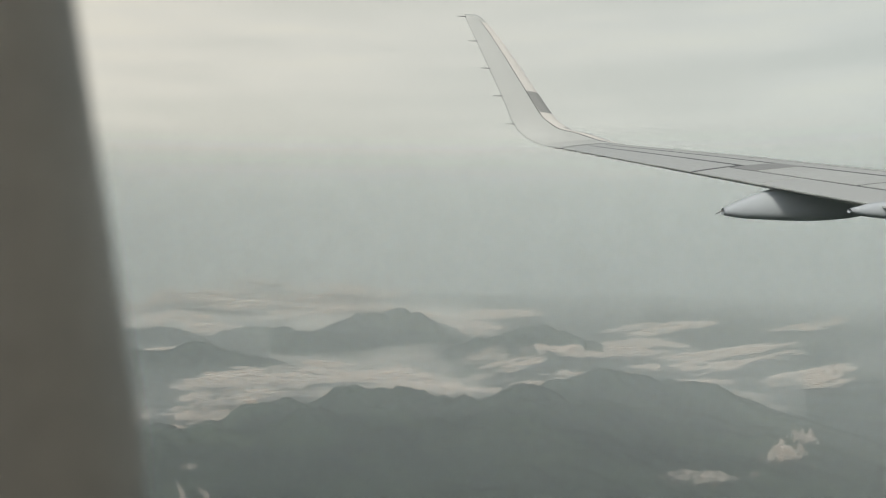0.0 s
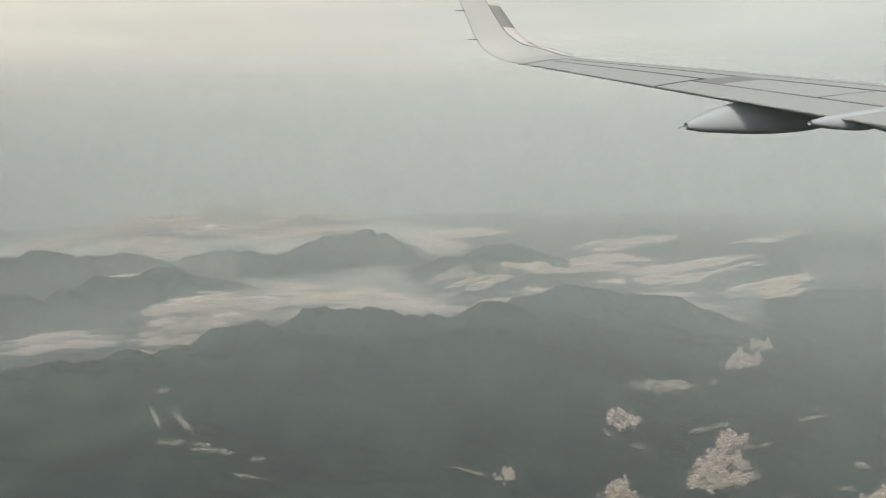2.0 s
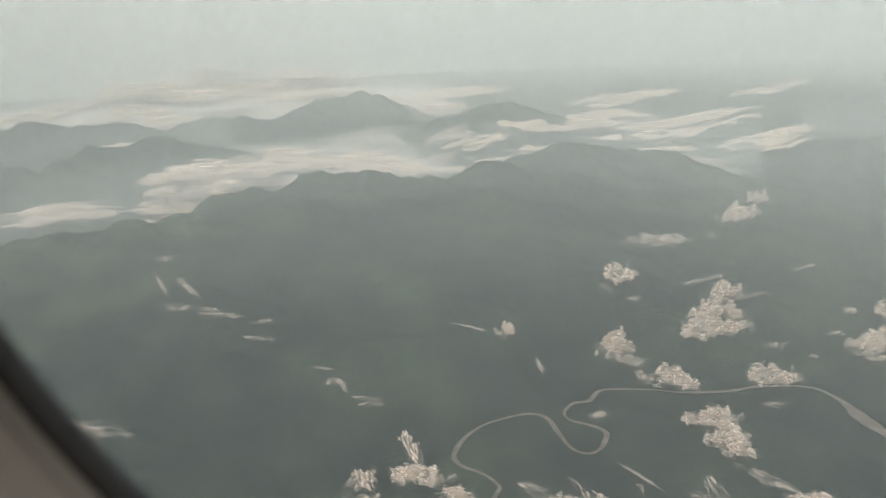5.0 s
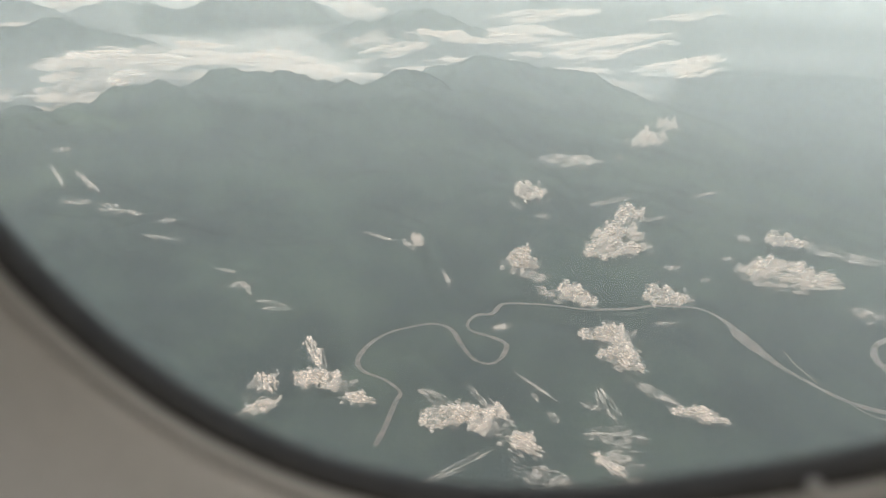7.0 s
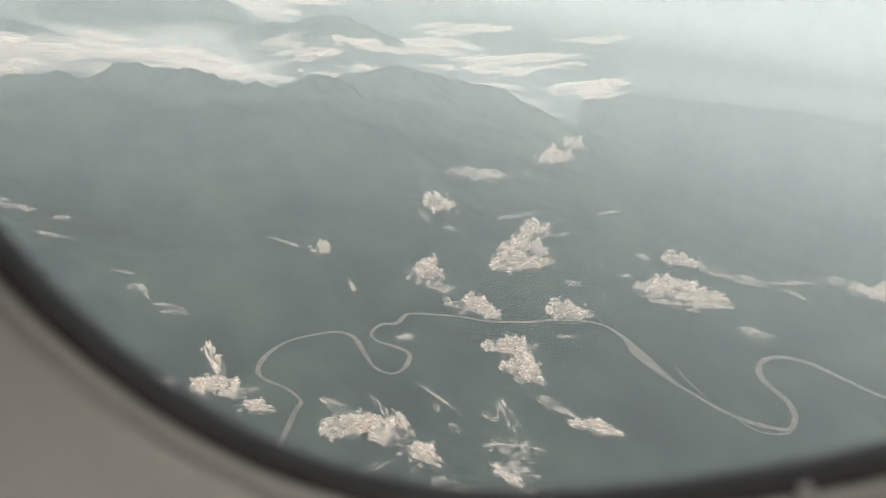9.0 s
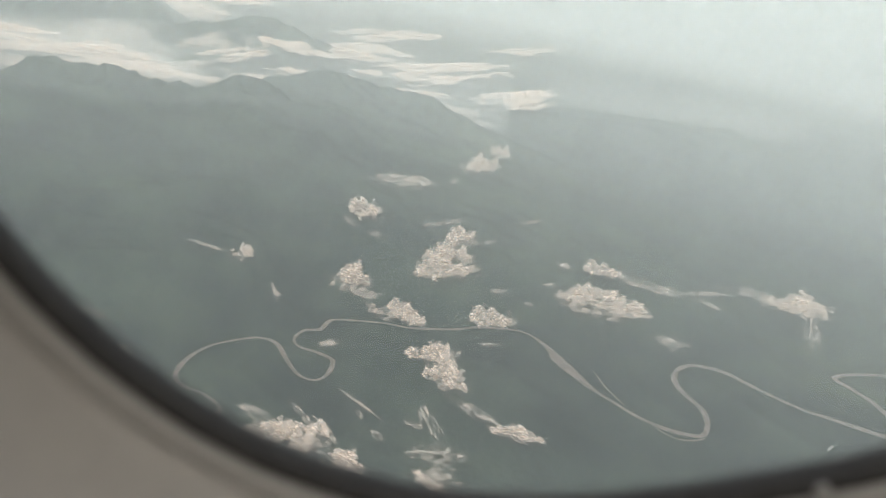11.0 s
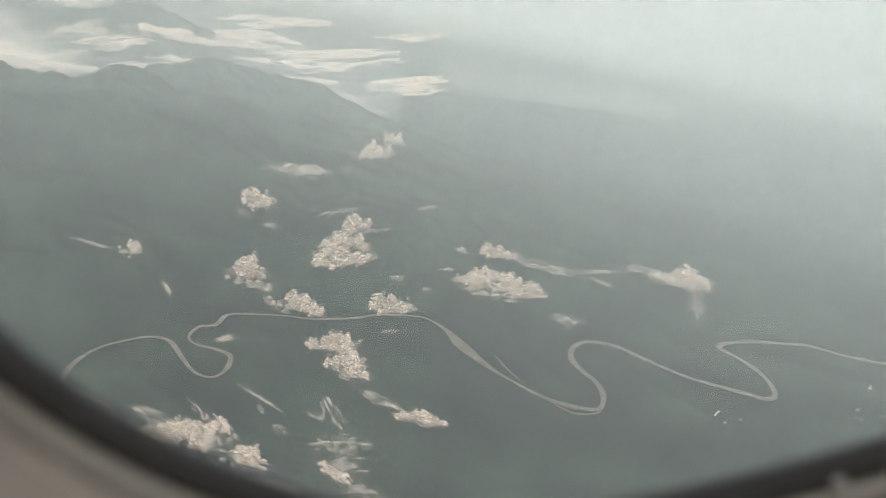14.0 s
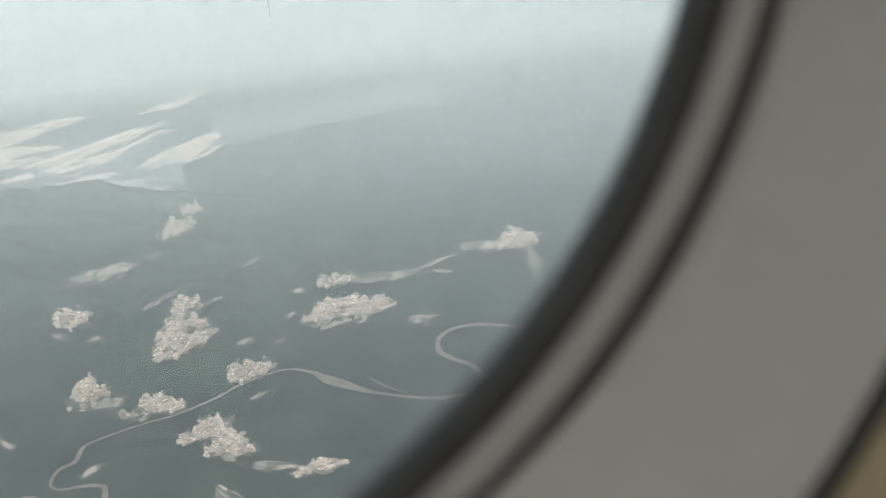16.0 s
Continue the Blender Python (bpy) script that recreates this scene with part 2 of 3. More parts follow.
# ---- helpers for meshes ----
def mesh_from(name, verts, faces, mat, smooth=True):
    me = bpy.data.meshes.new(name)
    me.from_pydata([tuple(v) for v in verts], [], [tuple(f) for f in faces])
    me.materials.append(mat)
    if smooth:
        me.polygons.foreach_set("use_smooth", [True] * len(me.polygons))
    me.update()
    return me


def part(name, me, parent, label=""):
    ob = new(name, me)
    ob.parent = parent
    return tagged(ob, label)


def fade(t):
    t = np.clip(t, 0, 1)
    return t * t * (3 - 2 * t)


rng = np.random.default_rng(7)
LATTICE = rng.random((256, 256))


def value_noise(x, y):
    xi, yi = np.floor(x).astype(int), np.floor(y).astype(int)
    fx, fy = fade(x - xi), fade(y - yi)
    g = lambda a, b: LATTICE[a % 256, b % 256]
    return (g(xi, yi) * (1 - fx) + g(xi + 1, yi) * fx) * (1 - fy) + (g(xi, yi + 1) * (1 - fx) + g(xi + 1, yi + 1) * fx) * fy


def fbm(x, y, octaves=5):
    total, amp, norm = 0.0, 1.0, 0.0
    for k in range(octaves):
        total, norm = total + amp * value_noise(x + 17.3 * k, y - 9.1 * k), norm + amp
        x, y, amp = x * 2.03, y * 2.03, amp * 0.5
    return total / norm


# ---- the land ----
RIVER_UPPER = [(36, 600), (46, 625), (59, 666), (65, 683), (52, 706), (31, 724), (26, 746), (39, 777), (61, 801), (88, 814), (114, 820), (132, 807), (139, 771), (147, 741), (162, 730), (177, 741), (188, 769), (174, 787), (156, 800), (153, 818), (167, 838), (186, 841), (203, 864), (232, 864), (269, 857), (300, 846), (352, 844)]
RIVER_LOWER = [(383, 850), (424, 846), (447, 834), (459, 804), (461, 768), (467, 735), (474, 704), (487, 675), (502, 646), (521, 625), (544, 612), (560, 611), (579, 631), (590, 659), (588, 689), (590, 714), (606, 739), (629, 753), (650, 753), (676, 737), (694, 704), (710, 677), (727, 653), (754, 630), (780, 608), (797, 595), (818, 600), (838, 632), (844, 662), (840, 694), (836, 721), (870, 729), (921, 726), (958, 716), (996, 706), (1040, 668), (1110, 640), (1230, 660)]
BROOK = [(384, 1290), (370, 1218), (363, 1160), (366, 1107), (378, 1068)]
SIDE_CHANNEL = [(494, 736), (492, 711), (494, 688), (496, 670)]
BEND_CHANNEL = [(510, 633), (512, 623), (522, 607), (542, 602), (558, 605)]
VILLAGE = [(970, 584), (881, 518), (675, 561)]
# crest lines: x, y, height
MAIN_RIDGE = [(-980, 980, 110), (-720, 1160, 125), (-605, 1241, 124), (-508, 1304, 117), (-444, 1342, 115), (-409, 1362, 114), (-367, 1384, 123), (-317, 1409, 129), (-267, 1430, 132), (-200, 1457, 141), (-142, 1476, 146), (-82, 1493, 149), (-36, 1487, 141), (27, 1455, 140), (66, 1442, 136), (123, 1499, 132), (202, 1568, 147), (291, 1634, 133), (348, 1672, 133), (442, 1727, 132), (491, 1701, 121), (532, 1644, 114), (579, 1571, 92), (615, 1506, 60)]
BACK_RIDGE = [(-1120, 1480, 120), (-825, 1709, 150), (-737, 1783, 160), (-675, 1835, 162), (-616, 1881, 164), (-551, 1927, 168), (-526, 1944, 162), (-491, 1967, 135), (-455, 1988, 100)]
LEFT_RIDGE = [(-1500, 2150, 130), (-1072, 2323, 159), (-980, 2368, 164), (-907, 2400, 156), (-828, 2431, 127), (-790, 2446, 114)]
FAR_RANGE = [(-698, 2608, 91), (-629, 2626, 131), (-569, 2639, 114), (-513, 2624, 143), (-472, 2609, 115), (-440, 2597, 106), (-360, 2643, 143), (-298, 2838, 127), (-210, 2971, 130), (-108, 2847, 141), (-53, 2775, 110), (-14, 2720, 58), (23, 2636, 61)]
FAR_SPUR = [(-41, 2759, 45), (22, 2637, 60), (115, 2404, 101), (199, 2433, 132), (278, 2457, 148), (363, 2478, 130), (435, 2486, 77), (532, 2494, 40)]
EAST_RANGE = [(996, 2035, 26), (1015, 2026, 46), (1054, 2010, 56), (1127, 1975, 62), (1218, 1928, 66), (1500, 1880, 66)]
LOW_HILLS = [(640, 1445, 5), (751, 1406, 10), (837, 1369, 16), (982, 1294, 20), (1250, 1230, 18)]


def curve_through(points, steps=8):
    """Catmull-Rom through the points."""
    p = np.array([points[0], *points, points[-1]], float)
    out = []
    for i in range(1, len(p) - 2):
        for t in np.linspace(0, 1, steps, endpoint=False):
            a, b, c, d = p[i - 1:i + 3]
            out.append(0.5 * (2 * b + (c - a) * t + (2 * a - 5 * b + 4 * c - d) * t * t + (3 * b - a - 3 * c + d) * t ** 3))
    return np.array([*out, p[-2]])


def near_line(x, y, line):
    """Distance to a line of points (x, y, ...) and the nearest place on it."""
    best, total, at = np.full(x.shape, 1e9), np.zeros(x.shape), np.zeros((*x.shape, line.shape[1]))
    for a, b in zip(line[:-1], line[1:]):
        e = b[:2] - a[:2]
        t = np.clip(((x - a[0]) * e[0] + (y - a[1]) * e[1]) / (e @ e + 1e-9), 0, 1)
        d = np.hypot(x - a[0] - t * e[0], y - a[1] - t * e[1])
        w = np.exp(-d / 45)
        best, total = np.minimum(best, d), total + w
        at += w[..., None] * (a + t[..., None] * (b - a))
    return best, at / (total[..., None] + 1e-40)


RIVER_LINE = curve_through(RIVER_UPPER + RIVER_LOWER, 6)


def land_height(x, y):
    r = np.hypot(x, y)
    wx, wy = x + 160 * (fbm(x / 300, y / 300, 3) - 0.5), y + 160 * (fbm(x / 300 + 40, y / 300 + 9, 3) - 0.5)
    rough = 34 * (fbm(wx / 420, wy / 420, 6) - 0.35) + 9 * (1 - np.abs(2 * fbm(wx / 130, wy / 130, 4) - 1))
    h = np.maximum(rough, 0) * (0.7 + 0.3 * fade((r - 800) / 900) - 0.82 * fade((r - 1850) / 500))
    for crest, near, far, power in ((MAIN_RIDGE, 430, 200, 1.15), (BACK_RIDGE, 260, 220, 1.2), (LEFT_RIDGE, 230, 240, 1.2), (FAR_RANGE, 190, 220, 1.1), (FAR_SPUR, 190, 220, 1.2), (EAST_RANGE, 360, 380, 1.2), (LOW_HILLS, 260, 260, 1.3)):
        line = curve_through(crest, 4)
        d, at = near_line(x, y, line)
        gully = 0.55 + 0.9 * fbm(wx / 150 + 3, wy / 150, 5)
        width = far + (near - far) * fade((np.hypot(at[..., 0], at[..., 1]) - r) / 300 + 0.5)
        shape = np.exp(-(d * np.clip(gully, 0.5, 1.5) / width) ** power)
        jag = 1 + (0.3 * (fbm(x / 110, y / 110, 3) - 0.5) + 0.3 * (fbm(x / 40, y / 40, 4) - 0.5)) * fade(1 - d / 200)
        rise = at[..., 2] * shape * jag
        lap = np.clip(0.5 + (rise - h) / 50, 0, 1)
        h = h * (1 - lap) + rise * lap + 25 * lap * (1 - lap)
    d, _ = near_line(x, y, RIVER_LINE)
    return h * fade((d - 14) / 160)


def build_ground():
    az = np.radians(np.concatenate([np.arange(-180, -62, 6.0), np.arange(-62, 88, 0.33), np.arange(88, 180, 6.0)]))
    rad = np.concatenate([[30, 120, 220, 320], np.geomspace(400, 4930, 330)])
    A, Rr = np.meshgrid(az, rad)
    x, y = Rr * np.sin(A), Rr * np.cos(A)
    z = land_height(x, y)
    n, m = x.shape
    verts = np.stack([x, y, z], -1).reshape(-1, 3)
    idx = np.arange(n * m).reshape(n, m)
    nxt = np.roll(idx, -1, axis=1)
    quads = np.stack([idx[:-1], idx[1:], nxt[1:], nxt[:-1]], -1).reshape(-1, 4)
    tagged(new("ground", mesh_from("ground", verts, quads, FOREST)), "dark green forested hills and valley floor", "ground", "", "structure")


def ribbon(name, line, widths, z, mat):
    t = np.gradient(line, axis=0)
    t /= np.linalg.norm(t, axis=1, keepdims=True) + 1e-9
    nrm = np.stack([-t[:, 1], t[:, 0]], 1)
    w = np.asarray(widths)[:, None] * (0.8 + 0.4 * rng.random((len(line), 1)))
    left, right = line + nrm * w / 2, line - nrm * w / 2
    verts = [(*p, z) for p in left] + [(*p, z + 0.05) for p in line] + [(*p, z) for p in right]
    k = len(line)
    faces = [(i, i + k, i + k + 1, i + 1) for i in range(k - 1)] + [(i + k, i + 2 * k, i + 2 * k + 1, i + k + 1) for i in range(k - 1)]
    return new(name, mesh_from(name, verts, faces, mat))


def build_river():
    s = np.arange(len(RIVER_LINE))
    bar = np.exp(-(np.hypot(RIVER_LINE[:, 0] - 464, RIVER_LINE[:, 1] - 755) / 40) ** 2)
    w = 4.6 + 1.2 * np.sin(s * 0.21) + 11 * bar + 3.4 * fade((RIVER_LINE[:, 0] - 420) / 200)
    tagged(ribbon("river", RIVER_LINE, w, 0.9, RIVER), "pale brown silty river winding through forest", "river", "", "structure")
    brook = curve_through(BROOK, 6)
    tagged(ribbon("stream", brook, np.full(len(brook), 3.0), 1.3, RIVER), "thin pale stream joining the valley river", "stream", "", "structure")
    for points, wide in ((SIDE_CHANNEL, 1.8), (BEND_CHANNEL, 2.4)):
        side = curve_through(points, 6)
        tagged(ribbon("side_channel", side, np.full(len(side), wide), 1.2, RIVER), "narrow side channel beside the silty river", "stream", "", "structure")


def build_village():
    """Far houses by the lower river: walls with pitched pale roofs."""
    g = random.Random(5)
    verts, faces = [], []
    for cx, cy in VILLAGE:
        for _ in range(5):
            x, y, t = cx + g.gauss(0, 16), cy + g.gauss(0, 10), g.uniform(0, 3.14)
            a, b, h = g.uniform(0.8, 1.6), g.uniform(0.6, 1.0), g.uniform(0.7, 1.1)
            z = float(land_height(np.array([[x]]), np.array([[y]]))[0, 0]) - 0.3
            n = len(verts)
            for u, v, w in ((-a, -b, 0), (a, -b, 0), (a, b, 0), (-a, b, 0), (-a, -b, h), (a, -b, h), (a, b, h), (-a, b, h), (-a, 0, h + 0.8), (a, 0, h + 0.8)):
                verts.append((x + u * math.cos(t) - v * math.sin(t), y + u * math.sin(t) + v * math.cos(t), z + w))
            faces += [tuple(n + i for i in f) for f in ((0, 1, 5, 4), (1, 2, 6, 9, 5), (2, 3, 7, 6), (3, 0, 4, 8, 7), (4, 5, 9, 8), (6, 7, 8, 9))]
    tagged(new("village", mesh_from("village", verts, faces, ROOF_PALE, False)), "tiny pale-roofed houses beside the river", "houses", "", "stuff")


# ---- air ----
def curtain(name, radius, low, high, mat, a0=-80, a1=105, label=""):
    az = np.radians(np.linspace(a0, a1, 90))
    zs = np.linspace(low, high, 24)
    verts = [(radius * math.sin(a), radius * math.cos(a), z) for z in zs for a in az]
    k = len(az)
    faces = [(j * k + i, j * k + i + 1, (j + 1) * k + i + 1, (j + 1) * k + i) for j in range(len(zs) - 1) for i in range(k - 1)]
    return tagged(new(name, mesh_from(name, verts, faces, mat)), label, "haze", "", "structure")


def build_air():
    back = curtain("backdrop", 4940, -300, 2600, OVERCAST, label="pale overcast sky fading into haze")
    back["category"] = "sky"
    # Nested sheets imitate aerial haze; the far ones are coloured darker.
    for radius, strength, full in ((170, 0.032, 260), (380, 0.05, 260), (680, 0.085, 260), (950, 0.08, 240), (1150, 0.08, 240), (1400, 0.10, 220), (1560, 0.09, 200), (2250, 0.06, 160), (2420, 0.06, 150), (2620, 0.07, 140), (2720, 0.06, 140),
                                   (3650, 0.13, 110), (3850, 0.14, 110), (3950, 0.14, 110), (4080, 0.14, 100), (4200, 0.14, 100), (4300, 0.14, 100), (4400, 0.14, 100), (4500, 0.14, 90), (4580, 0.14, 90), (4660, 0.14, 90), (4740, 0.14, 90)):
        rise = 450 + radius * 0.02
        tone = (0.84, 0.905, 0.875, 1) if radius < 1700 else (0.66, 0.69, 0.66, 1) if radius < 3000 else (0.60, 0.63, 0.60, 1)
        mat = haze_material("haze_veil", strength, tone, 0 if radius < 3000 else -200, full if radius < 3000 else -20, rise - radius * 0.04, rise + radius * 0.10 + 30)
        curtain("haze", radius, -20, rise + radius * 0.25 + 80, mat, label="translucent sheet standing in for grey haze over the valley")
    for crest, shift, strength in ((MAIN_RIDGE, 1.09, 0.24), (BACK_RIDGE, 1.07, 0.18), (LEFT_RIDGE, 1.06, 0.14), (FAR_RANGE, 1.05, 0.15), (FAR_SPUR, 1.05, 0.15), (EAST_RANGE, 1.06, 0.14)):
        line = curve_through(crest, 6)
        mist_bank(line, shift, strength)


def mist_bank(line, shift, strength):
    """A pale see-through sheet behind a crest, added as mist to set its outline off."""
    top = float(line[:, 2].max()) + 75
    mat = haze_material("mist_veil", strength, (0.90, 0.91, 0.88, 1), 0.0, top * 0.55, top * 0.55, top)
    zs = np.linspace(-5, top, 12)
    ends = np.concatenate([line[:1] * [1.0, 1.0, 1] + (line[:1] - line[3:4]) * 1.5, line, line[-1:] + (line[-1:] - line[-4:-3]) * 1.5])
    verts = [(p[0] * shift, p[1] * shift, z) for z in zs for p in ends]
    k = len(ends)
    faces = [(j * k + i, j * k + i + 1, (j + 1) * k + i + 1, (j + 1) * k + i) for j in range(len(zs) - 1) for i in range(k - 1)]
    tagged(new("mist", mesh_from("mist", verts, faces, mat)), "translucent sheet standing in for mist behind a ridge", "mist", "", "structure")


def build_valley_fog():
    """The thin sea of vapour that lies in the valleys behind the main ridge; the hills stand out of it."""
    u, v = np.linspace(-1, 1, 170), np.linspace(0, 1, 130)
    U, V = np.meshgrid(u, v)
    rad, az = 1560 + 2900 * V ** 1.2, np.radians(-6 + 30 * U)
    x, y = rad * np.sin(az), rad * np.cos(az)
    base = 30 + 22 * fbm(x / 160, y / 160, 5) - 70 * fade((np.maximum(np.abs(U), np.abs(2 * V - 1)) - 0.75) / 0.25) - 70 * fade((az - np.radians(-1)) / 0.16)
    ground_z = land_height(x, y)
    idx = np.arange(U.size).reshape(U.shape)
    quads = np.stack([idx[:-1, :-1], idx[:-1, 1:], idx[1:, 1:], idx[1:, :-1]], -1).reshape(-1, 4)
    verts, faces, depth = [], [], []
    for k in range(5):
        z = base + 4 * k + 6 * (fbm(x / 70 + 9 * k, y / 70, 4) - 0.5)
        verts.append(np.stack([x, y, z], -1).reshape(-1, 3))
        faces.append(quads + U.size * k)
        depth.append((z - ground_z).reshape(-1))
    me = mesh_from("valley_fog", np.concatenate(verts), np.concatenate(faces), VALLEY_FOG)
    me.attributes.new("depth", "FLOAT", "POINT").data.foreach_set("value", np.concatenate(depth))
    tagged(new("valley_fog", me), "cream sea of cloud filling the valleys between ridges", "cloud", "", "stuff")


# ---- clouds ----
def puff_mesh(name, count, size, ragged, grain, seed, mat, streak=1.0):
    """A heap of very many small thin billows over a ragged footprint within a unit disc, flat below and frayed at the rim."""
    g = np.random.default_rng(seed)
    ico = bmesh.new()
    bmesh.ops.create_icosphere(ico, subdivisions=1, radius=1.0)
    base = np.array([v.co[:] for v in ico.verts])
    tris = np.array([[v.index for v in f.verts] for f in ico.faces])
    ico.free()
    p = g.uniform(-1.15, 1.15, (count * 8, 2))
    x, y = p[:, 0], p[:, 1]
    lobes = fbm(x * grain / streak + 31 * seed, y * grain + 7, 2) - 0.5
    frays = fbm(x * grain * 3.1 / streak + 11 * seed, y * grain * 3.1 + 3, 4) - 0.5
    cover = 0.50 - 0.72 * np.hypot(x, y) ** 2 + ragged * (0.7 * lobes + 1.5 * frays)
    keep = np.flatnonzero(cover > 0)[:count]
    x, y, cover = x[keep], y[keep], np.clip(cover[keep], 0, 0.8)
    n = len(keep)
    s = size * (0.7 + 0.6 * cover) * g.uniform(0.55, 1.6, n)

    def tops(u, v):
        return 0.15 + 1.7 * fbm(u * 3.0 / streak + 5 * seed, v * 3.0, 4) ** 1.3

    rise, step = tops(x, y), 0.03
    lean = np.stack([(rise - tops(x + step, y)) / step, (rise - tops(x, y + step)) / step, np.full(n, 6.5)], 1)
    lean /= np.linalg.norm(lean, axis=1, keepdims=True)
    z = g.random(n) ** 0.7 * cover * rise * 1.3
    bump = 1 + 0.4 * (g.random((n, len(base))) - 0.5) * 2
    verts = base[None] * (bump * s[:, None])[..., None]
    verts[..., 0] *= streak
    verts += np.stack([x, y, z], 1)[:, None]
    faces = tris[None] + (np.arange(n) * len(base))[:, None, None]
    me = mesh_from(name, verts.reshape(-1, 3), faces.reshape(-1, 3), mat)
    thin = fbm(x * 6 / streak + 13 * seed, y * 6, 3)
    veil = (0.035 + 0.965 * fade((cover - 0.04) / 0.42) ** 1.5) * np.clip(2.4 * (thin - 0.12), 0.3, 1.25) * g.uniform(0.6, 1.3, n)
    me.attributes.new("veil", "FLOAT", "POINT").data.foreach_set("value", np.repeat(veil, len(base)))
    me.attributes.new("lean", "FLOAT_VECTOR", "POINT").data.foreach_set("vector", np.repeat(lean, len(base), 0).ravel())
    return me


PUFFS = [puff_mesh("cumulus", 2300, 0.046, 1.0, 2.0, k, CLOUD_PUFF, 1.2) for k in range(8)]
WISPS = [puff_mesh("wisp", 700, 0.050, 1.8, 2.4, k + 20, CLOUD_WISP, 1.5) for k in range(7)]
BANKS = [puff_mesh("bank", 2200, 0.048, 1.4, 2.0, k + 40, CLOUD_SHEET, 1.8) for k in range(7)]
count = {"n": 0}


def cloud(meshes, x, y, z, length, width, turn, thick, label, group, reach=1.3):
    count["n"] += 1
    for _ in range(3):
        top = float(land_height(np.array([[x]]), np.array([[y]]))[0, 0]) + 4
        if top > z:
            f = (450 - top) / (450 - z)
            x, y, z, length, width = x * f, y * f, top, length * f, width * f
    ob = new("cloud", meshes[count["n"] % len(meshes)])
    flip = -1 if count["n"] % 2 else 1
    ob.matrix_world = pose(x, y, z, 0, 0, turn) @ Matrix.Diagonal((length * reach, width * 0.95 * reach * flip, thick, 1))
    return tagged(ob, label, "cloud", group)


def cumulus(x, y, z, length, width, turn):
    big = "large" if length > 24 else "small"
    return cloud(PUFFS, x, y, z, length, width, turn, min(length, width) * 0.75, f"{big} cream-white puffy cloud above dark forest", "scattered low clouds", 1.2)


def wisp(x, y, z, length, width, turn):
    return cloud(WISPS, x, y, z, length, width, turn, min(length, width) * 0.45, "thin torn wisp of pale cloud above forest", "cloud wisps")


def bank(x, y, z, length, width, turn):
    return cloud(BANKS, x, y, z, length, width, turn, min(length, width) * 0.22, "flat cream bank of cloud filling a mountain valley", "valley cloud banks", 1.45)


def build_clouds():
    bank(-700, 1590, 74, 95, 60, 18)
    cumulus(106, 974, 36, 13, 22, -5)
    wisp(62, 1000, 34, 24, 5, -39)
    cumulus(301, 1161, 36, 23, 51, -1)
    wisp(269, 1114, 34, 6, 17, 9)
    wisp(298, 1064, 34, 8, 10, -6)
    wisp(417, 1308, 34, 38, 20, 10)
    wisp(434, 1327, 34, 21, 31, -18)
    cumulus(594, 1442, 36, 66, 29, 42)
    cumulus(672, 1548, 36, 25, 27, 38)
    wisp(501, 1341, 34, 17, 7, 45)
    cumulus(362, 935, 36, 43, 28, 11)
    cumulus(387, 987, 36, 44, 32, 22)
    cumulus(422, 1056, 36, 30, 22, 33)
    wisp(457, 1051, 34, 27, 5, 23)
    cumulus(232, 899, 36, 27, 25, -27)
    wisp(235, 870, 34, 21, 15, -35)
    cumulus(261, 816, 36, 26, 21, -24)
    cumulus(281, 797, 36, 14, 20, -0)
    cumulus(377, 798, 36, 25, 26, -13)
    wisp(418, 883, 34, 12, 8, 20)
    wisp(447, 849, 34, 6, 6, 13)
    wisp(556, 972, 34, 8, 16, 1)
    wisp(503, 909, 34, 9, 7, 11)
    cumulus(521, 862, 36, 31, 21, -3)
    cumulus(553, 829, 36, 53, 24, -9)
    cumulus(565, 873, 36, 31, 20, -29)
    cumulus(607, 953, 36, 27, 23, -22)
    wisp(661, 912, 34, 44, 18, -37)
    wisp(742, 895, 34, 31, 9, 3)
    wisp(725, 860, 34, 18, 8, -64)
    wisp(820, 893, 34, 36, 17, -26)
    cumulus(866, 845, 36, 56, 29, -16)
    wisp(837, 782, 34, 53, 10, -130)
    wisp(591, 748, 34, 19, 16, -20)
    cumulus(270, 717, 36, 18, 12, -23)
    cumulus(294, 720, 36, 21, 18, -35)
    cumulus(281, 667, 36, 24, 18, -49)
    cumulus(287, 692, 36, 20, 14, -38)
    wisp(244, 606, 34, 27, 7, -92)
    wisp(236, 550, 34, 19, 14, -23)
    wisp(226, 521, 34, 16, 13, -27)
    wisp(433, 1133, 34, 22, 8, 25)
    wisp(577, 1153, 34, 27, 6, 25)
    wisp(135, 871, 34, 13, 4, -76)
    wisp(181, 618, 34, 8, 3, -75)
    wisp(190, 585, 34, 9, 4, -72)
    wisp(177, 748, 34, 9, 6, 17)
    wisp(354, 745, 34, 13, 5, 3)
    bank(894, 2026, 58, 115, 56, 38)
    bank(1002, 2161, 58, 106, 43, 42)
    bank(-129, 2173, 58, 44, 41, 61)
    bank(-89, 2053, 58, 68, 35, 52)
    bank(-12, 1936, 58, 60, 44, -28)
    bank(30, 1888, 58, 62, 49, -14)
    bank(195, 2264, 58, 98, 50, 54)
    bank(202, 1959, 58, 71, 32, 52)
    bank(541, 2444, 58, 89, 77, 6)
    bank(555, 2598, 58, 50, 53, 30)
    bank(706, 2395, 58, 108, 46, 25)
    bank(917, 2526, 58, 204, 35, 35)
    bank(845, 2310, 58, 183, 45, 43)
    bank(637, 1998, 58, 50, 30, -1)
    wisp(720, 1924, 34, 43, 40, 8)
    wisp(718, 1807, 34, 27, 29, -42)
    bank(1445, 3168, 58, 209, 38, 42)
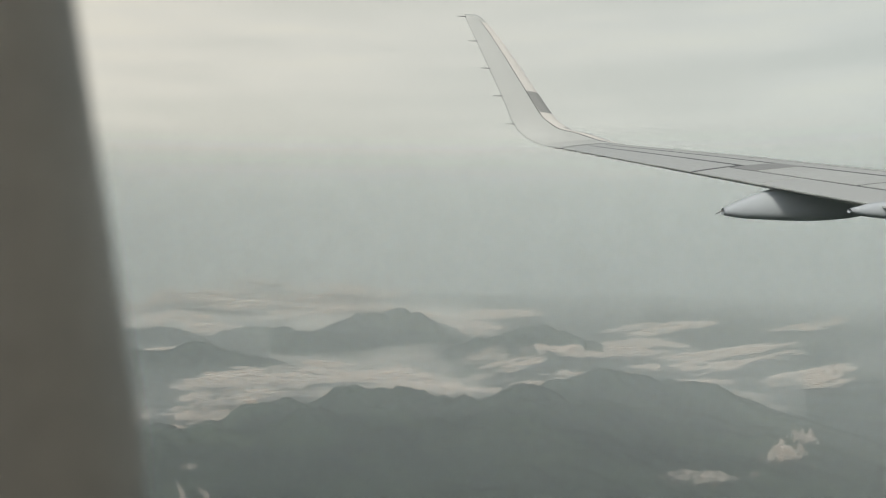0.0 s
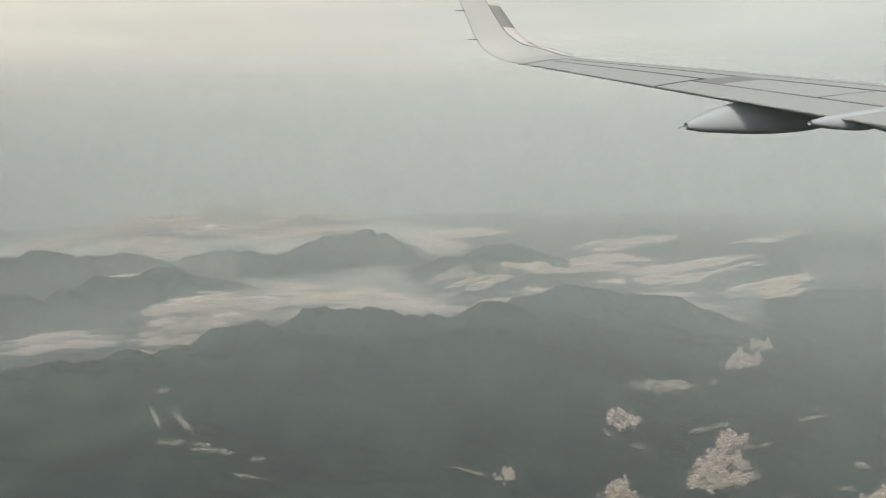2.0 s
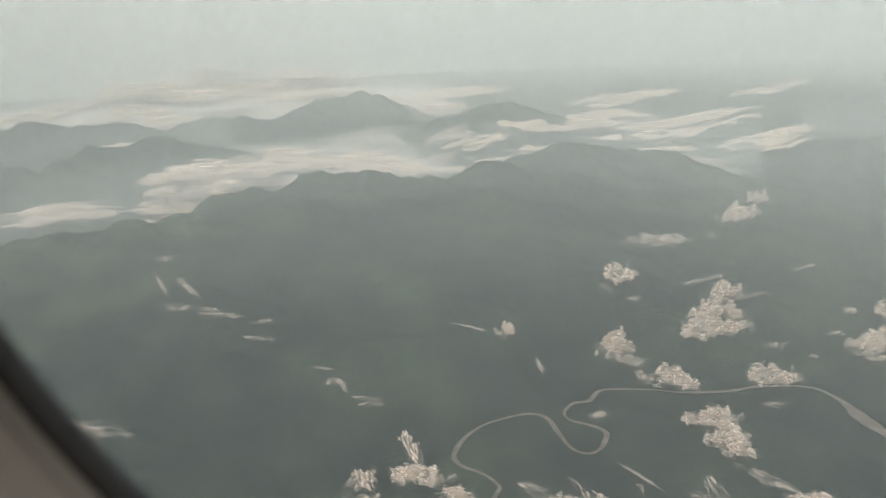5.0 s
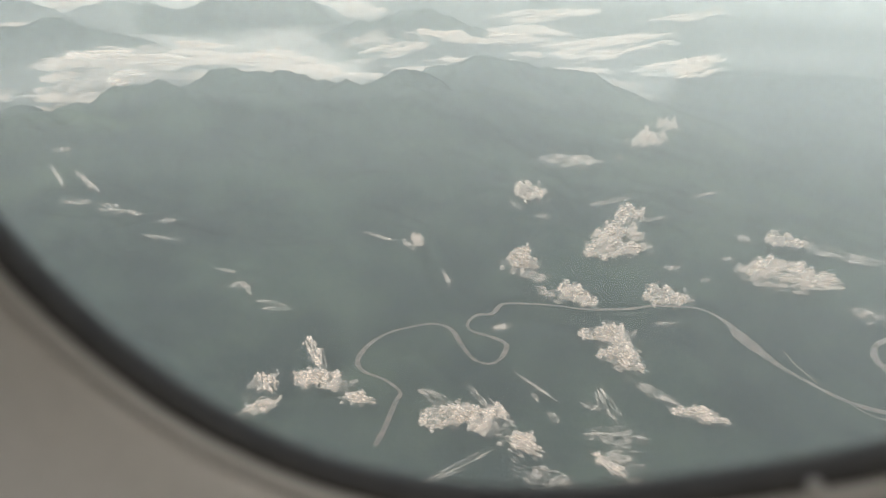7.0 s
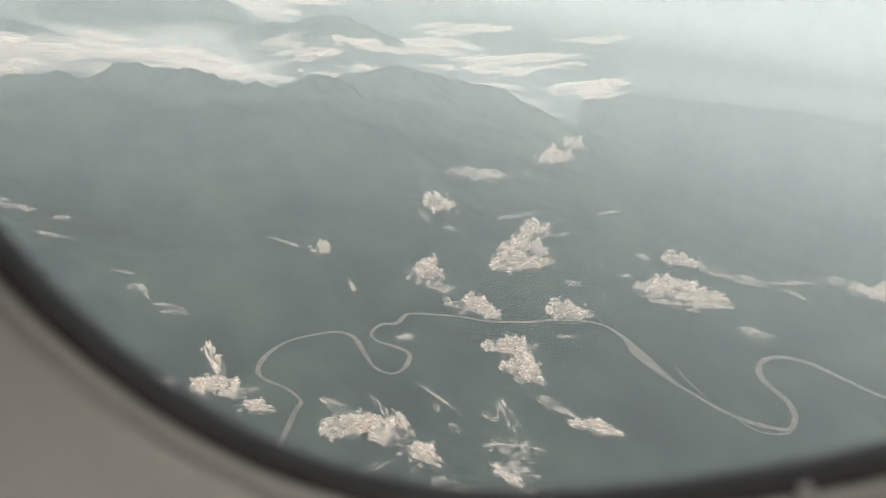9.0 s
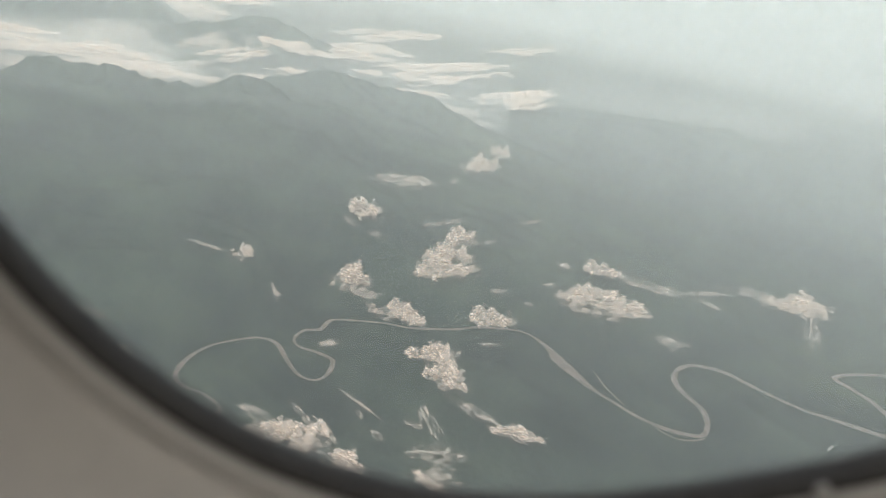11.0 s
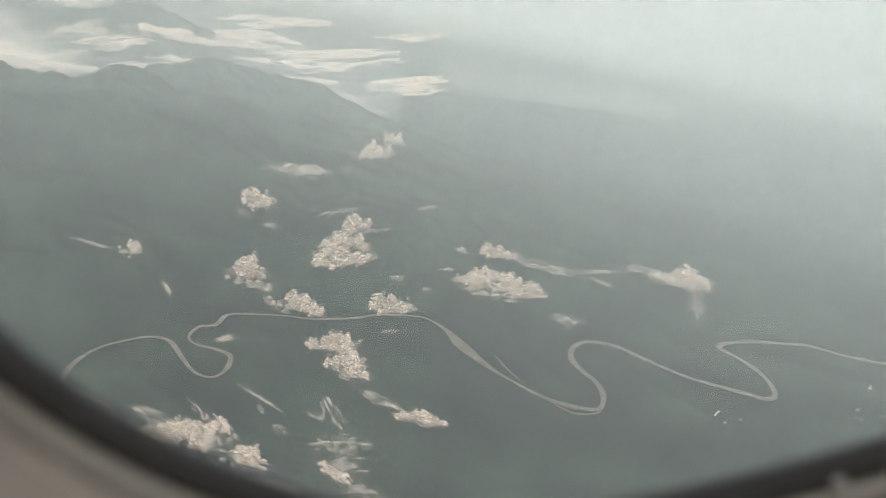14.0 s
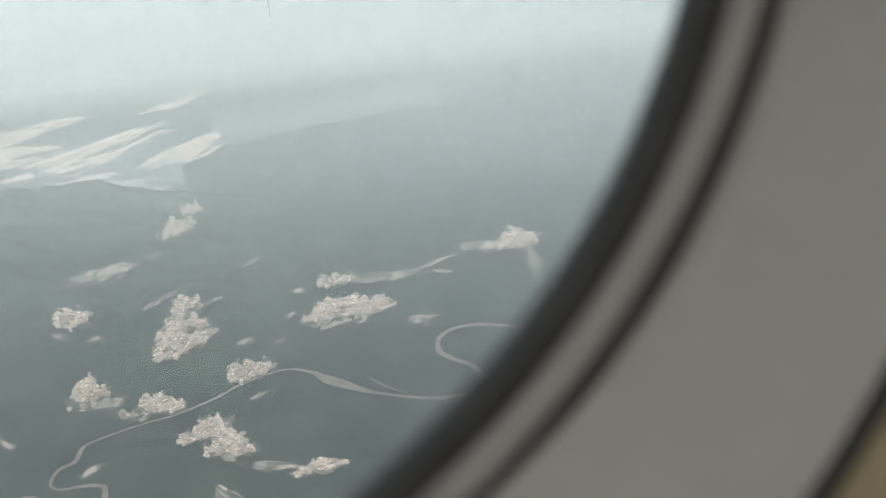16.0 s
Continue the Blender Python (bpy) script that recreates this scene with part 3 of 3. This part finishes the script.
    bank(535, 2196, 58, 40, 36, -16)
    cumulus(-16, 701, 36, 30, 9, -78)
    cumulus(-1, 650, 36, 29, 15, -34)
    cumulus(-59, 651, 36, 17, 10, -64)
    cumulus(-62, 613, 36, 23, 8, 38)
    cumulus(23, 619, 36, 19, 9, -19)
    cumulus(-26, 652, 36, 17, 10, -52)
    wisp(-64, 650, 34, 22, 10, 66)
    wisp(89, 622, 34, 24, 7, -51)
    cumulus(94, 584, 36, 21, 18, 5)
    cumulus(126, 578, 36, 31, 19, -46)
    wisp(130, 619, 34, 20, 4, -73)
    cumulus(143, 593, 36, 18, 7, -68)
    cumulus(155, 542, 36, 23, 13, -50)
    wisp(161, 505, 34, 21, 15, -46)
    wisp(90, 519, 34, 36, 4, 31)
    cumulus(217, 513, 36, 18, 7, -59)
    wisp(232, 490, 34, 16, 8, -36)
    wisp(228, 598, 34, 9, 5, -38)
    wisp(185, 636, 34, 24, 3, -60)
    wisp(-121, 901, 34, 13, 4, -26)
    wisp(-106, 859, 34, 14, 7, 3)
    wisp(-68, 817, 34, 19, 4, -22)
    wisp(134, 868, 34, 19, 3, -88)
    wisp(-219, 1005, 34, 26, 5, -23)
    wisp(-302, 1121, 34, 15, 8, -24)
    wisp(174, 744, 34, 8, 7, 19)
    cumulus(320, 573, 36, 24, 11, -27)
    wisp(292, 619, 34, 29, 8, -61)
    wisp(-301, 670, 34, 9, 13, 33)
    wisp(-274, 608, 34, 23, 5, 70)
    wisp(-151, 536, 34, 16, 8, -26)
    wisp(-349, 1136, 34, 19, 11, -9)
    wisp(-407, 1253, 34, 55, 5, -65)
    wisp(-266, 1093, 34, 16, 8, -37)
    wisp(-98, 861, 34, 25, 4, -65)
    wisp(-62, 802, 34, 16, 4, -5)
    wisp(-408, 797, 34, 30, 13, -18)
    wisp(-354, 778, 34, 39, 16, -18)
    wisp(-437, 1383, 34, 13, 15, -18)
    wisp(-361, 1227, 34, 53, 7, -61)
    wisp(-295, 1101, 34, 18, 8, -12)
    wisp(-217, 1062, 34, 11, 9, -9)
    wisp(-663, 1581, 34, 15, 25, 23)
    bank(-466, 1518, 58, 59, 48, 12)
    bank(-477, 1594, 58, 36, 56, 1)
    bank(-473, 1699, 58, 74, 73, -20)
    bank(-571, 1977, 58, 47, 51, -5)
    bank(-484, 1829, 58, 76, 64, -15)
    bank(-551, 2177, 58, 73, 64, 23)
    bank(-431, 2020, 58, 145, 118, 14)
    bank(-343, 1850, 58, 128, 86, 13)
    bank(-178, 2040, 58, 123, 78, -11)
    bank(-88, 1938, 58, 91, 35, 14)
    bank(-332, 2256, 58, 68, 42, -12)
    bank(-1494, 3656, 58, 348, 91, 92)
    bank(-1224, 3781, 58, 155, 266, 3)
    bank(-1057, 3858, 99, 236, 203, 59)
    bank(-794, 3920, 143, 326, 123, -33)
    bank(-632, 3950, 76, 361, 263, 28)
    bank(-490, 3701, 58, 235, 144, 28)
    bank(-864, 3009, 58, 85, 134, 31)
    bank(-1064, 3333, 58, 98, 170, 20)
    bank(-786, 2754, 58, 52, 72, 22)
    bank(-851, 2516, 58, 61, 42, 26)
    bank(-27, 3367, 58, 185, 84, -52)
    bank(75, 2958, 58, 98, 143, -23)
    bank(232, 3451, 58, 160, 90, 22)
    wisp(119, 2425, 34, 83, 76, 30)
    wisp(100, 2150, 34, 75, 52, 33)
    bank(320, 2499, 58, 67, 71, -47)
    bank(423, 2411, 58, 63, 44, 5)
    bank(372, 2072, 58, 79, 51, -3)
    bank(817, 3025, 58, 200, 83, 38)
    bank(641, 2630, 58, 95, 67, -3)
    bank(815, 2419, 58, 259, 54, 35)
    bank(703, 2230, 58, 89, 44, 25)
    bank(1270, 2998, 58, 112, 43, 25)
    wisp(705, 1907, 34, 172, 21, -89)
    wisp(671, 2136, 34, 84, 17, -78)
    wisp(387, 1322, 34, 44, 25, 19)
    wisp(398, 1115, 34, 16, 9, 26)


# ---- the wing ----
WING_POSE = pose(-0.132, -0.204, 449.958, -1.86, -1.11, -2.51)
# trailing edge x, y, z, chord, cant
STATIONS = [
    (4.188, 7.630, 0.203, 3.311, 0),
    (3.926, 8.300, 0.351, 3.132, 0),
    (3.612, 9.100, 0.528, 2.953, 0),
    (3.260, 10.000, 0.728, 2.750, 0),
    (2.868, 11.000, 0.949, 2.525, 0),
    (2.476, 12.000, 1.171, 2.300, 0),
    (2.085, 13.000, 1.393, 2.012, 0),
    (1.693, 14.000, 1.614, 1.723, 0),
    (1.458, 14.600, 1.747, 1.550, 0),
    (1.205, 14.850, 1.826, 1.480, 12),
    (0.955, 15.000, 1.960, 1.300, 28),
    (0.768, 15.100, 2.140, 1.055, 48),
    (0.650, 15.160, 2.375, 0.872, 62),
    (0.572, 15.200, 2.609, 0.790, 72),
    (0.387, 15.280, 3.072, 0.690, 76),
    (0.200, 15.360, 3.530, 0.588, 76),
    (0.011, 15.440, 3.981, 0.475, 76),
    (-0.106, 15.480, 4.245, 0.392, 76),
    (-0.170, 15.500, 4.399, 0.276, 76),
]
SPAN = np.concatenate([[0], np.cumsum([math.dist(a[:3], b[:3]) for a, b in zip(STATIONS, STATIONS[1:])])])
KNEE = SPAN[8]


def station(s):
    cols = np.array(STATIONS, float)
    return [float(np.interp(s, SPAN, cols[:, k])) for k in range(5)]


def span_at(depth):
    return float(np.interp(depth, [q[1] for q in STATIONS], SPAN))


def thickness(f):
    f = min(max(1 - f, 0.0), 1.0)
    return (2.97 * math.sqrt(f) - 1.26 * f - 3.516 * f * f + 2.843 * f ** 3 - 1.015 * f ** 4) / 1.0


def wing_point(s, f, upper=True, lift=0.0):
    """A place on the skin: s along the span, f from the trailing edge (0) to the leading edge (1)."""
    x, y, z, chord, cant = station(s)
    thin = 1 - 0.45 * min(cant / 70, 1)
    flat = 1 - min(cant / 30, 1)
    chord *= 1 - 0.1 * flat
    t = thickness(f) * chord * (0.128 - 0.024 * flat if upper else -0.075) * thin + (lift if upper else -lift)
    c = radians(cant)
    sweep = (0.12 * cant / 70 + 0.095 * flat) * f * chord
    return (min(x + f * chord, 0.55 * y), y - math.sin(c) * t, z + math.cos(c) * t - sweep)


def skin(name, s_values, mat, close):
    fr = [0, 0.04, 0.1, 0.18, 0.28, 0.4, 0.52, 0.64, 0.76, 0.86, 0.93, 0.975, 1.0]
    ring = [(f, True) for f in fr] + [(f, False) for f in fr[-2::-1]]
    verts = [wing_point(s, f, up) for s in s_values for f, up in ring]
    k = len(ring)
    faces = [(j * k + i, j * k + (i + 1) % k, (j + 1) * k + (i + 1) % k, (j + 1) * k + i) for j in range(len(s_values) - 1) for i in range(k)]
    faces += [tuple(range(k))[::-1], tuple(range((len(s_values) - 1) * k, len(s_values) * k))]
    return mesh_from(name, verts, faces, mat)


def plate(name, s0, s1, f0, f1, lift, mat, upper=True, cells=(14, 4)):
    """A panel that follows the skin, standing proud by lift."""
    ss, ff = np.linspace(s0, s1, cells[0]), np.linspace(f0, f1, cells[1])
    top = [wing_point(s, f, upper, lift) for s in ss for f in ff]
    low = [wing_point(s, f, upper, -0.01) for s in ss for f in ff]
    m, n = cells
    quads = [(j * n + i, j * n + i + 1, (j + 1) * n + i + 1, (j + 1) * n + i) for j in range(m - 1) for i in range(n - 1)]
    edge = [j * n for j in range(m)] + [(m - 1) * n + i for i in range(1, n)] + [j * n + n - 1 for j in range(m - 2, -1, -1)] + [i for i in range(n - 2, 0, -1)]
    o = m * n
    sides = [(a, b, b + o, a + o) for a, b in zip(edge, edge[1:] + edge[:1])]
    return mesh_from(name, top + low, quads + sides, mat, False)


def rod(name, a, b, r0, r1, mat):
    a, b = Vector(a), Vector(b)
    q = (b - a).to_track_quat("Z", "Y").to_matrix()
    k = 8
    verts = [a + q @ Vector((r0 * math.cos(i * math.tau / k), r0 * math.sin(i * math.tau / k), 0)) for i in range(k)]
    verts += [b + q @ Vector((r1 * math.cos(i * math.tau / k), r1 * math.sin(i * math.tau / k), 0)) for i in range(k)]
    faces = [(i, (i + 1) % k, k + (i + 1) % k, k + i) for i in range(k)] + [tuple(range(k))[::-1], tuple(range(k, 2 * k))]
    return mesh_from(name, verts, faces, mat)


def canoe(name, y, wide, line, mat):
    """A flap track fairing: line holds x, top and bottom heights from tail to nose."""
    k = 16
    line = curve_through(line, 4)
    verts = []
    for j, (x, top, low) in enumerate(line):
        w = wide * (0.25 + 0.75 * math.sin(math.pi * min(0.5, 0.08 + 0.9 * j / len(line))))
        for i in range(k):
            a = math.tau * i / k
            c, s = math.cos(a), math.sin(a)
            verts.append((x, y + w * math.copysign(abs(c) ** 0.7, c), (top + low) / 2 + (top - low) / 2 * math.copysign(abs(s) ** 0.8, s)))
    n = len(line)
    faces = [(j * k + i, j * k + (i + 1) % k, (j + 1) * k + (i + 1) % k, (j + 1) * k + i) for j in range(n - 1) for i in range(k)]
    faces += [tuple(range(k)), tuple(range((n - 1) * k, n * k))[::-1]]
    return mesh_from(name, verts, faces, mat)


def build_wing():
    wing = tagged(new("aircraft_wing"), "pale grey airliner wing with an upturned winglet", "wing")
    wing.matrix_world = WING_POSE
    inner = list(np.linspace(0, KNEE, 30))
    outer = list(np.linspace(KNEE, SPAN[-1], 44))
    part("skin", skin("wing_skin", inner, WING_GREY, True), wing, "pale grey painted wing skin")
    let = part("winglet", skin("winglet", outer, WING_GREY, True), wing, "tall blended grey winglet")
    part("leading_edge_strip", plate("leading_edge_strip", KNEE + 0.1, SPAN[-1] - 0.16, 0.70, 0.985, 0.006, EDGE_METAL, True, (40, 5)), let, "warm white leading edge strip")
    part("panel_line", plate("panel_line", KNEE + 0.1, SPAN[-1] - 0.14, 0.684, 0.70, 0.004, GAP_DARK, True, (40, 2)), let, "thin dark panel line")
    h = SPAN[-1] - KNEE
    part("grey_block", plate("grey_block", KNEE + 0.40 * h, KNEE + 0.53 * h, 0.705, 0.99, 0.010, PATCH_GREY, True, (12, 4)), let, "mid grey painted block")
    part("grey_block", plate("grey_block", KNEE + 0.20 * h, KNEE + 0.30 * h, 0.84, 0.99, 0.010, PATCH_GREY, True, (12, 4)), let, "mid grey painted block")
    part("grey_block", plate("grey_block", KNEE + 0.02 * h, KNEE + 0.17 * h, 0.86, 0.98, 0.010, PATCH_GREY, True, (12, 4)), let, "mid grey painted block")
    a0, a1 = span_at(14.35), span_at(11.05)
    ail = part("aileron", plate("aileron", a1, a0, 0.0, 0.26, 0.006, PANEL_GREY), wing)
    part("hinge_gap", plate("hinge_gap", a1, a0, 0.262, 0.29, 0.003, GAP_DARK, True, (14, 2)), ail, "dark hinge gap")
    part("end_gap", plate("end_gap", a1 - 0.06, a1 - 0.01, 0.0, 0.29, 0.003, GAP_DARK, True, (2, 5)), ail, "dark panel gap")
    part("walkway_patch", plate("walkway_patch", span_at(10.55), a1 - 0.09, 0.20, 0.46, 0.005, PATCH_GREY, True, (6, 4)), wing, "darker grey painted patch")
    for d0, d1 in ((9.85, 10.95), (7.7, 9.8)):
        flap = part("flap", plate("flap", span_at(d0), span_at(d1), 0.0, 0.185, 0.006, PANEL_GREY), wing)
        part("flap_gap", plate("flap_gap", span_at(d0), span_at(d1), 0.187, 0.20, 0.003, GAP_DARK, True, (14, 2)), flap, "dark gap line")
    for d0, d1 in ((9.15, 10.5), (7.75, 9.1)):
        part("spoiler", plate("spoiler", span_at(d0), span_at(d1), 0.205, 0.40, 0.008, WING_GREY), wing, "flush grey spoiler panel")
        part("spoiler_gap", plate("spoiler_gap", span_at(d0) - 0.05, span_at(d0) - 0.012, 0.205, 0.42, 0.004, GAP_DARK, True, (2, 5)), wing, "dark panel gap")
    part("spar_line", plate("spar_line", span_at(7.7), span_at(14.3), 0.452, 0.462, 0.003, GAP_DARK, True, (30, 2)), wing, "thin dark panel line")
    part("slat_line", plate("slat_line", span_at(7.7), span_at(14.3), 0.60, 0.606, 0.003, PATCH_GREY, True, (30, 2)), wing, "thin panel line")
    part("flap_track_fairing", canoe("flap_track_fairing", 9.9, 0.17, [(2.93, 0.43, 0.35), (3.12, 0.52, 0.31), (3.4, 0.62, 0.285), (3.75, 0.68, 0.262), (4.1, 0.70, 0.262), (4.5, 0.72, 0.30), (4.9, 0.72, 0.42), (5.3, 0.72, 0.60)], FAIRING_GREY), wing, "dark grey canoe-shaped flap track fairing")
    part("flap_track_fairing", canoe("flap_track_fairing", 8.3, 0.11, [(3.69, 0.33, 0.29), (3.9, 0.38, 0.24), (4.2, 0.42, 0.215), (4.4, 0.44, 0.25), (4.52, 0.46, 0.34), (4.58, 0.47, 0.42)], FAIRING_GREY), wing, "small dark grey flap track fairing")
    part("drain_mast", rod("drain_mast", (2.95, 9.9, 0.41), (2.84, 9.9, 0.36), 0.008, 0.004, WICK_DARK), wing, "short dark drain mast")
    for u in (0.985, 0.83, 0.66, 0.49, 0.32):
        x, y, z, chord, cant = station(KNEE + u * h)
        part("static_discharger", rod("static_discharger", (x + 0.03, y, z), (x - 0.15, y, z + 0.012), 0.009, 0.004, WICK_DARK), wing, "thin dark static discharger")
    for d in (14.45, 14.0, 13.55, 13.1):
        x, y, z, chord, cant = station(span_at(d))
        part("static_discharger", rod("static_discharger", (x + 0.06, y, z), (x - 0.14, y - 0.02, z + 0.004), 0.011, 0.004, WICK_DARK), wing, "thin dark static discharger")


# ---- the cabin window ----
WINDOW = pose(0, 0, 450, -2.04, -19.44, -15.87)
HALF_W, HALF_H, POWER = 0.1269, 0.1755, 2.586


def outline(offset, k=128):
    """Points of the rounded opening, pushed outwards by offset."""
    pts = []
    for i in range(k):
        a = math.tau * i / k
        c, s = math.cos(a), math.sin(a)
        u, v = HALF_W * math.copysign(abs(c) ** (2 / POWER), c), HALF_H * math.copysign(abs(s) ** (2 / POWER), s)
        nu, nv = math.copysign((abs(u) / HALF_W) ** (POWER - 1) / HALF_W, u), math.copysign((abs(v) / HALF_H) ** (POWER - 1) / HALF_H, v)
        n = math.hypot(nu, nv) + 1e-9
        pts.append((u + offset * nu / n, v + offset * nv / n))
    return pts


def ring(name, profile, mat, loop=False, lap=0.0):
    """Sweep a profile of (offset, depth) round the opening; lap draws it inwards on the aft side."""
    k = 128
    verts = []
    for o, d in profile:
        inner, outer = outline(o - lap * max(0.0, 1 - (o - 0.0134) / 0.012), k), outline(o, k)
        for (u, v), (p, q) in zip(inner, outer):
            a = float(fade((0.35 - q / HALF_W * 0.2 - p / HALF_W) / 0.7))
            verts.append((p + (u - p) * a, d, q + (v - q) * a))
    n = len(profile)
    faces = [(j * k + i, j * k + (i + 1) % k, (j + 1) % n * k + (i + 1) % k, (j + 1) % n * k + i) for j in range(n if loop else n - 1) for i in range(k)]
    return mesh_from(name, verts, faces, mat)


def wall_with_hole(name, hole, half_w, half_h, front, back, mat):
    k = 128
    inner = outline(hole, k)
    outer = []
    for u, v in inner:
        s = min(half_w / (abs(u) + 1e-9), half_h / (abs(v) + 1e-9))
        outer.append((u * s, v * s))
    verts = [(u, front, v) for u, v in inner] + [(u, front, v) for u, v in outer] + [(u, back, v) for u, v in inner] + [(u, back, v) for u, v in outer]
    faces = []
    for i in range(k):
        j = (i + 1) % k
        faces += [(i, j, k + j, k + i), (2 * k + i, 3 * k + i, 3 * k + j, 2 * k + j), (k + i, k + j, 3 * k + j, 3 * k + i), (i, 2 * k + i, 2 * k + j, j)]
    return mesh_from(name, verts, faces, mat, False)


def slab(name, x0, x1, y0, y1, z0, z1, mat):
    v = [(x, y, z) for x in (x0, x1) for y in (y0, y1) for z in (z0, z1)]
    f = [(0, 1, 3, 2), (4, 6, 7, 5), (0, 4, 5, 1), (2, 3, 7, 6), (0, 2, 6, 4), (1, 5, 7, 3)]
    return mesh_from(name, v, f, mat, False)


def build_window():
    win = tagged(new("window_1"), "rounded airliner cabin window with black rubber seal", "window", "", "structure")
    win.matrix_world = WINDOW
    pane = part("pane", mesh_from("pane", [(u, 0.0035, v) for u, v in outline(0.004)], [tuple(range(128))], PANE, False), win, "slightly hazy acrylic pane with glare painted stronger below")
    pane.visible_shadow = False
    part("seal", ring("seal", [(0.0013, 0.005), (0.0010, 0.002), (0.0016, -0.0004), (0.0030, -0.0012), (0.0044, -0.0008), (0.0050, 0.001), (0.0050, 0.005)], SEAL_BLACK), win, "black rubber window seal")
    part("retainer", ring("retainer", [(0.0048, 0.004), (0.0051, -0.0004), (0.0062, -0.0012), (0.0090, -0.0012), (0.0099, -0.0004), (0.0099, 0.005)], LIP_GREY), win, "pale grey plastic retainer ring")
    # The gap's shade is a solid black ring, nearly level with the retainer.
    part("groove_shade", ring("groove_shade", [(0.0098, 0.003), (0.0101, -0.0006), (0.0108, -0.0009), (0.0126, -0.0009), (0.0132, -0.0006), (0.0138, 0.003)], SEAL_BLACK), win, "black ring painted as the shadow gap round the retainer")
    part("reveal", ring("reveal", [(0.0132, 0.005), (0.0134, -0.0012), (0.0146, -0.0022), (0.0200, -0.0055), (0.0260, -0.0105), (0.0310, -0.0155), (0.0345, -0.0182)], TRIM_BEIGE, lap=0.0034), win, "moulded beige plastic window reveal")
    part("trim_gap", ring("trim_gap", [(0.0344, -0.016), (0.0348, -0.0190), (0.0374, -0.0194), (0.0380, -0.016)], SEAL_BLACK), win, "dark gap between reveal and sidewall")
    part("breather_valve", rod("breather_valve", (0.0137, -0.0006, -0.1788), (0.0137, -0.0022, -0.1788), 0.0016, 0.0013, LIP_GREY), win, "small pale breather valve")
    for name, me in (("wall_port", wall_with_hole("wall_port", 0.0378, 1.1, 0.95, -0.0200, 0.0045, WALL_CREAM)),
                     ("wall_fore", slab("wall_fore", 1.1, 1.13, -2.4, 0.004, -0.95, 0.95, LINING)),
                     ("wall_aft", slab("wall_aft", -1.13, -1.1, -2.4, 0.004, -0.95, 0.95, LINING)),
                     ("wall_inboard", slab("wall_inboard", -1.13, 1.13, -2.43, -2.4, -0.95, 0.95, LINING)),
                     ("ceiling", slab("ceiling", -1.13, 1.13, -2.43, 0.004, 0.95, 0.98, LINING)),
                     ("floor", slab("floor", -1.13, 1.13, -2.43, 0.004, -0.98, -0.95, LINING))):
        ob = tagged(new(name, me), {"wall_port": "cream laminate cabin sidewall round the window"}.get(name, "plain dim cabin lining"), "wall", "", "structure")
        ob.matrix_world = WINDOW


def build_seat():
    """The seat by the window: its padded headrest wing reaches forward along the sidewall."""
    seat = tagged(new("seat"), "taupe leather airline seat with a winged headrest", "seat")
    seat.matrix_world = WINDOW
    part("backrest", slab("backrest", -0.66, -0.50, -0.55, -0.10, -0.95, -0.10, SEAT_TAUPE), seat)
    part("headrest", slab("headrest", -0.64, -0.52, -0.50, -0.075, -0.0995, 0.16, SEAT_TAUPE), seat)
    back = WINDOW.inverted() @ pose(-0.0024, 0.0216, 449.9942, -1.09, -2.90, 0.15) @ pose(0, 0, -450)
    verts, k = [], 14
    heights = [449.930, 449.9315, 449.936, 449.945, 449.97, 450.0, 450.04, 450.08, 450.095, 450.1]
    for z, trim in zip(heights, [0.006, 0.003, 0.001, 0, 0, 0, 0, 0.002, 0.006, 0.014]):
        nose = -0.0591 + 0.0078 * (450.0155 - z) / 0.0805 - 0.0015 - trim
        half = 0.0125 - min(trim, 0.008) * 0.6
        ring_pts = [(-0.55, -0.066 + half), *[(nose - half + half * math.cos(a), -0.066 + half * math.sin(a)) for a in np.linspace(math.pi / 2, -math.pi / 2, k - 2)], (-0.55, -0.066 - half)]
        verts += [back @ Vector((x, y, z)) for x, y in ring_pts]
    n = len(heights)
    faces = [(j * k + i, j * k + (i + 1) % k, (j + 1) * k + (i + 1) % k, (j + 1) * k + i) for j in range(n - 1) for i in range(k)]
    faces += [tuple(range(k))[::-1], tuple(range((n - 1) * k, n * k))]
    part("headrest_wing", mesh_from("headrest_wing", verts, faces, SEAT_TAUPE), seat, "padded taupe side wing of the headrest")


def build_fill_panel():
    # Added fill, out of view: set forward so the aft reveal gets more light.
    lamp = tagged(new("fill_panel", slab("fill_panel", 0.1, 1.0, -2.0, -0.5, 0.925, 0.949, FILL_GLOW)), "unseen warm glowing ceiling panel added to brighten the reveal", "light")
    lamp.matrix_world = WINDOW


build_ground()
build_river()
build_village()
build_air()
build_valley_fog()
build_clouds()
build_wing()
build_window()
build_seat()
build_fill_panel()
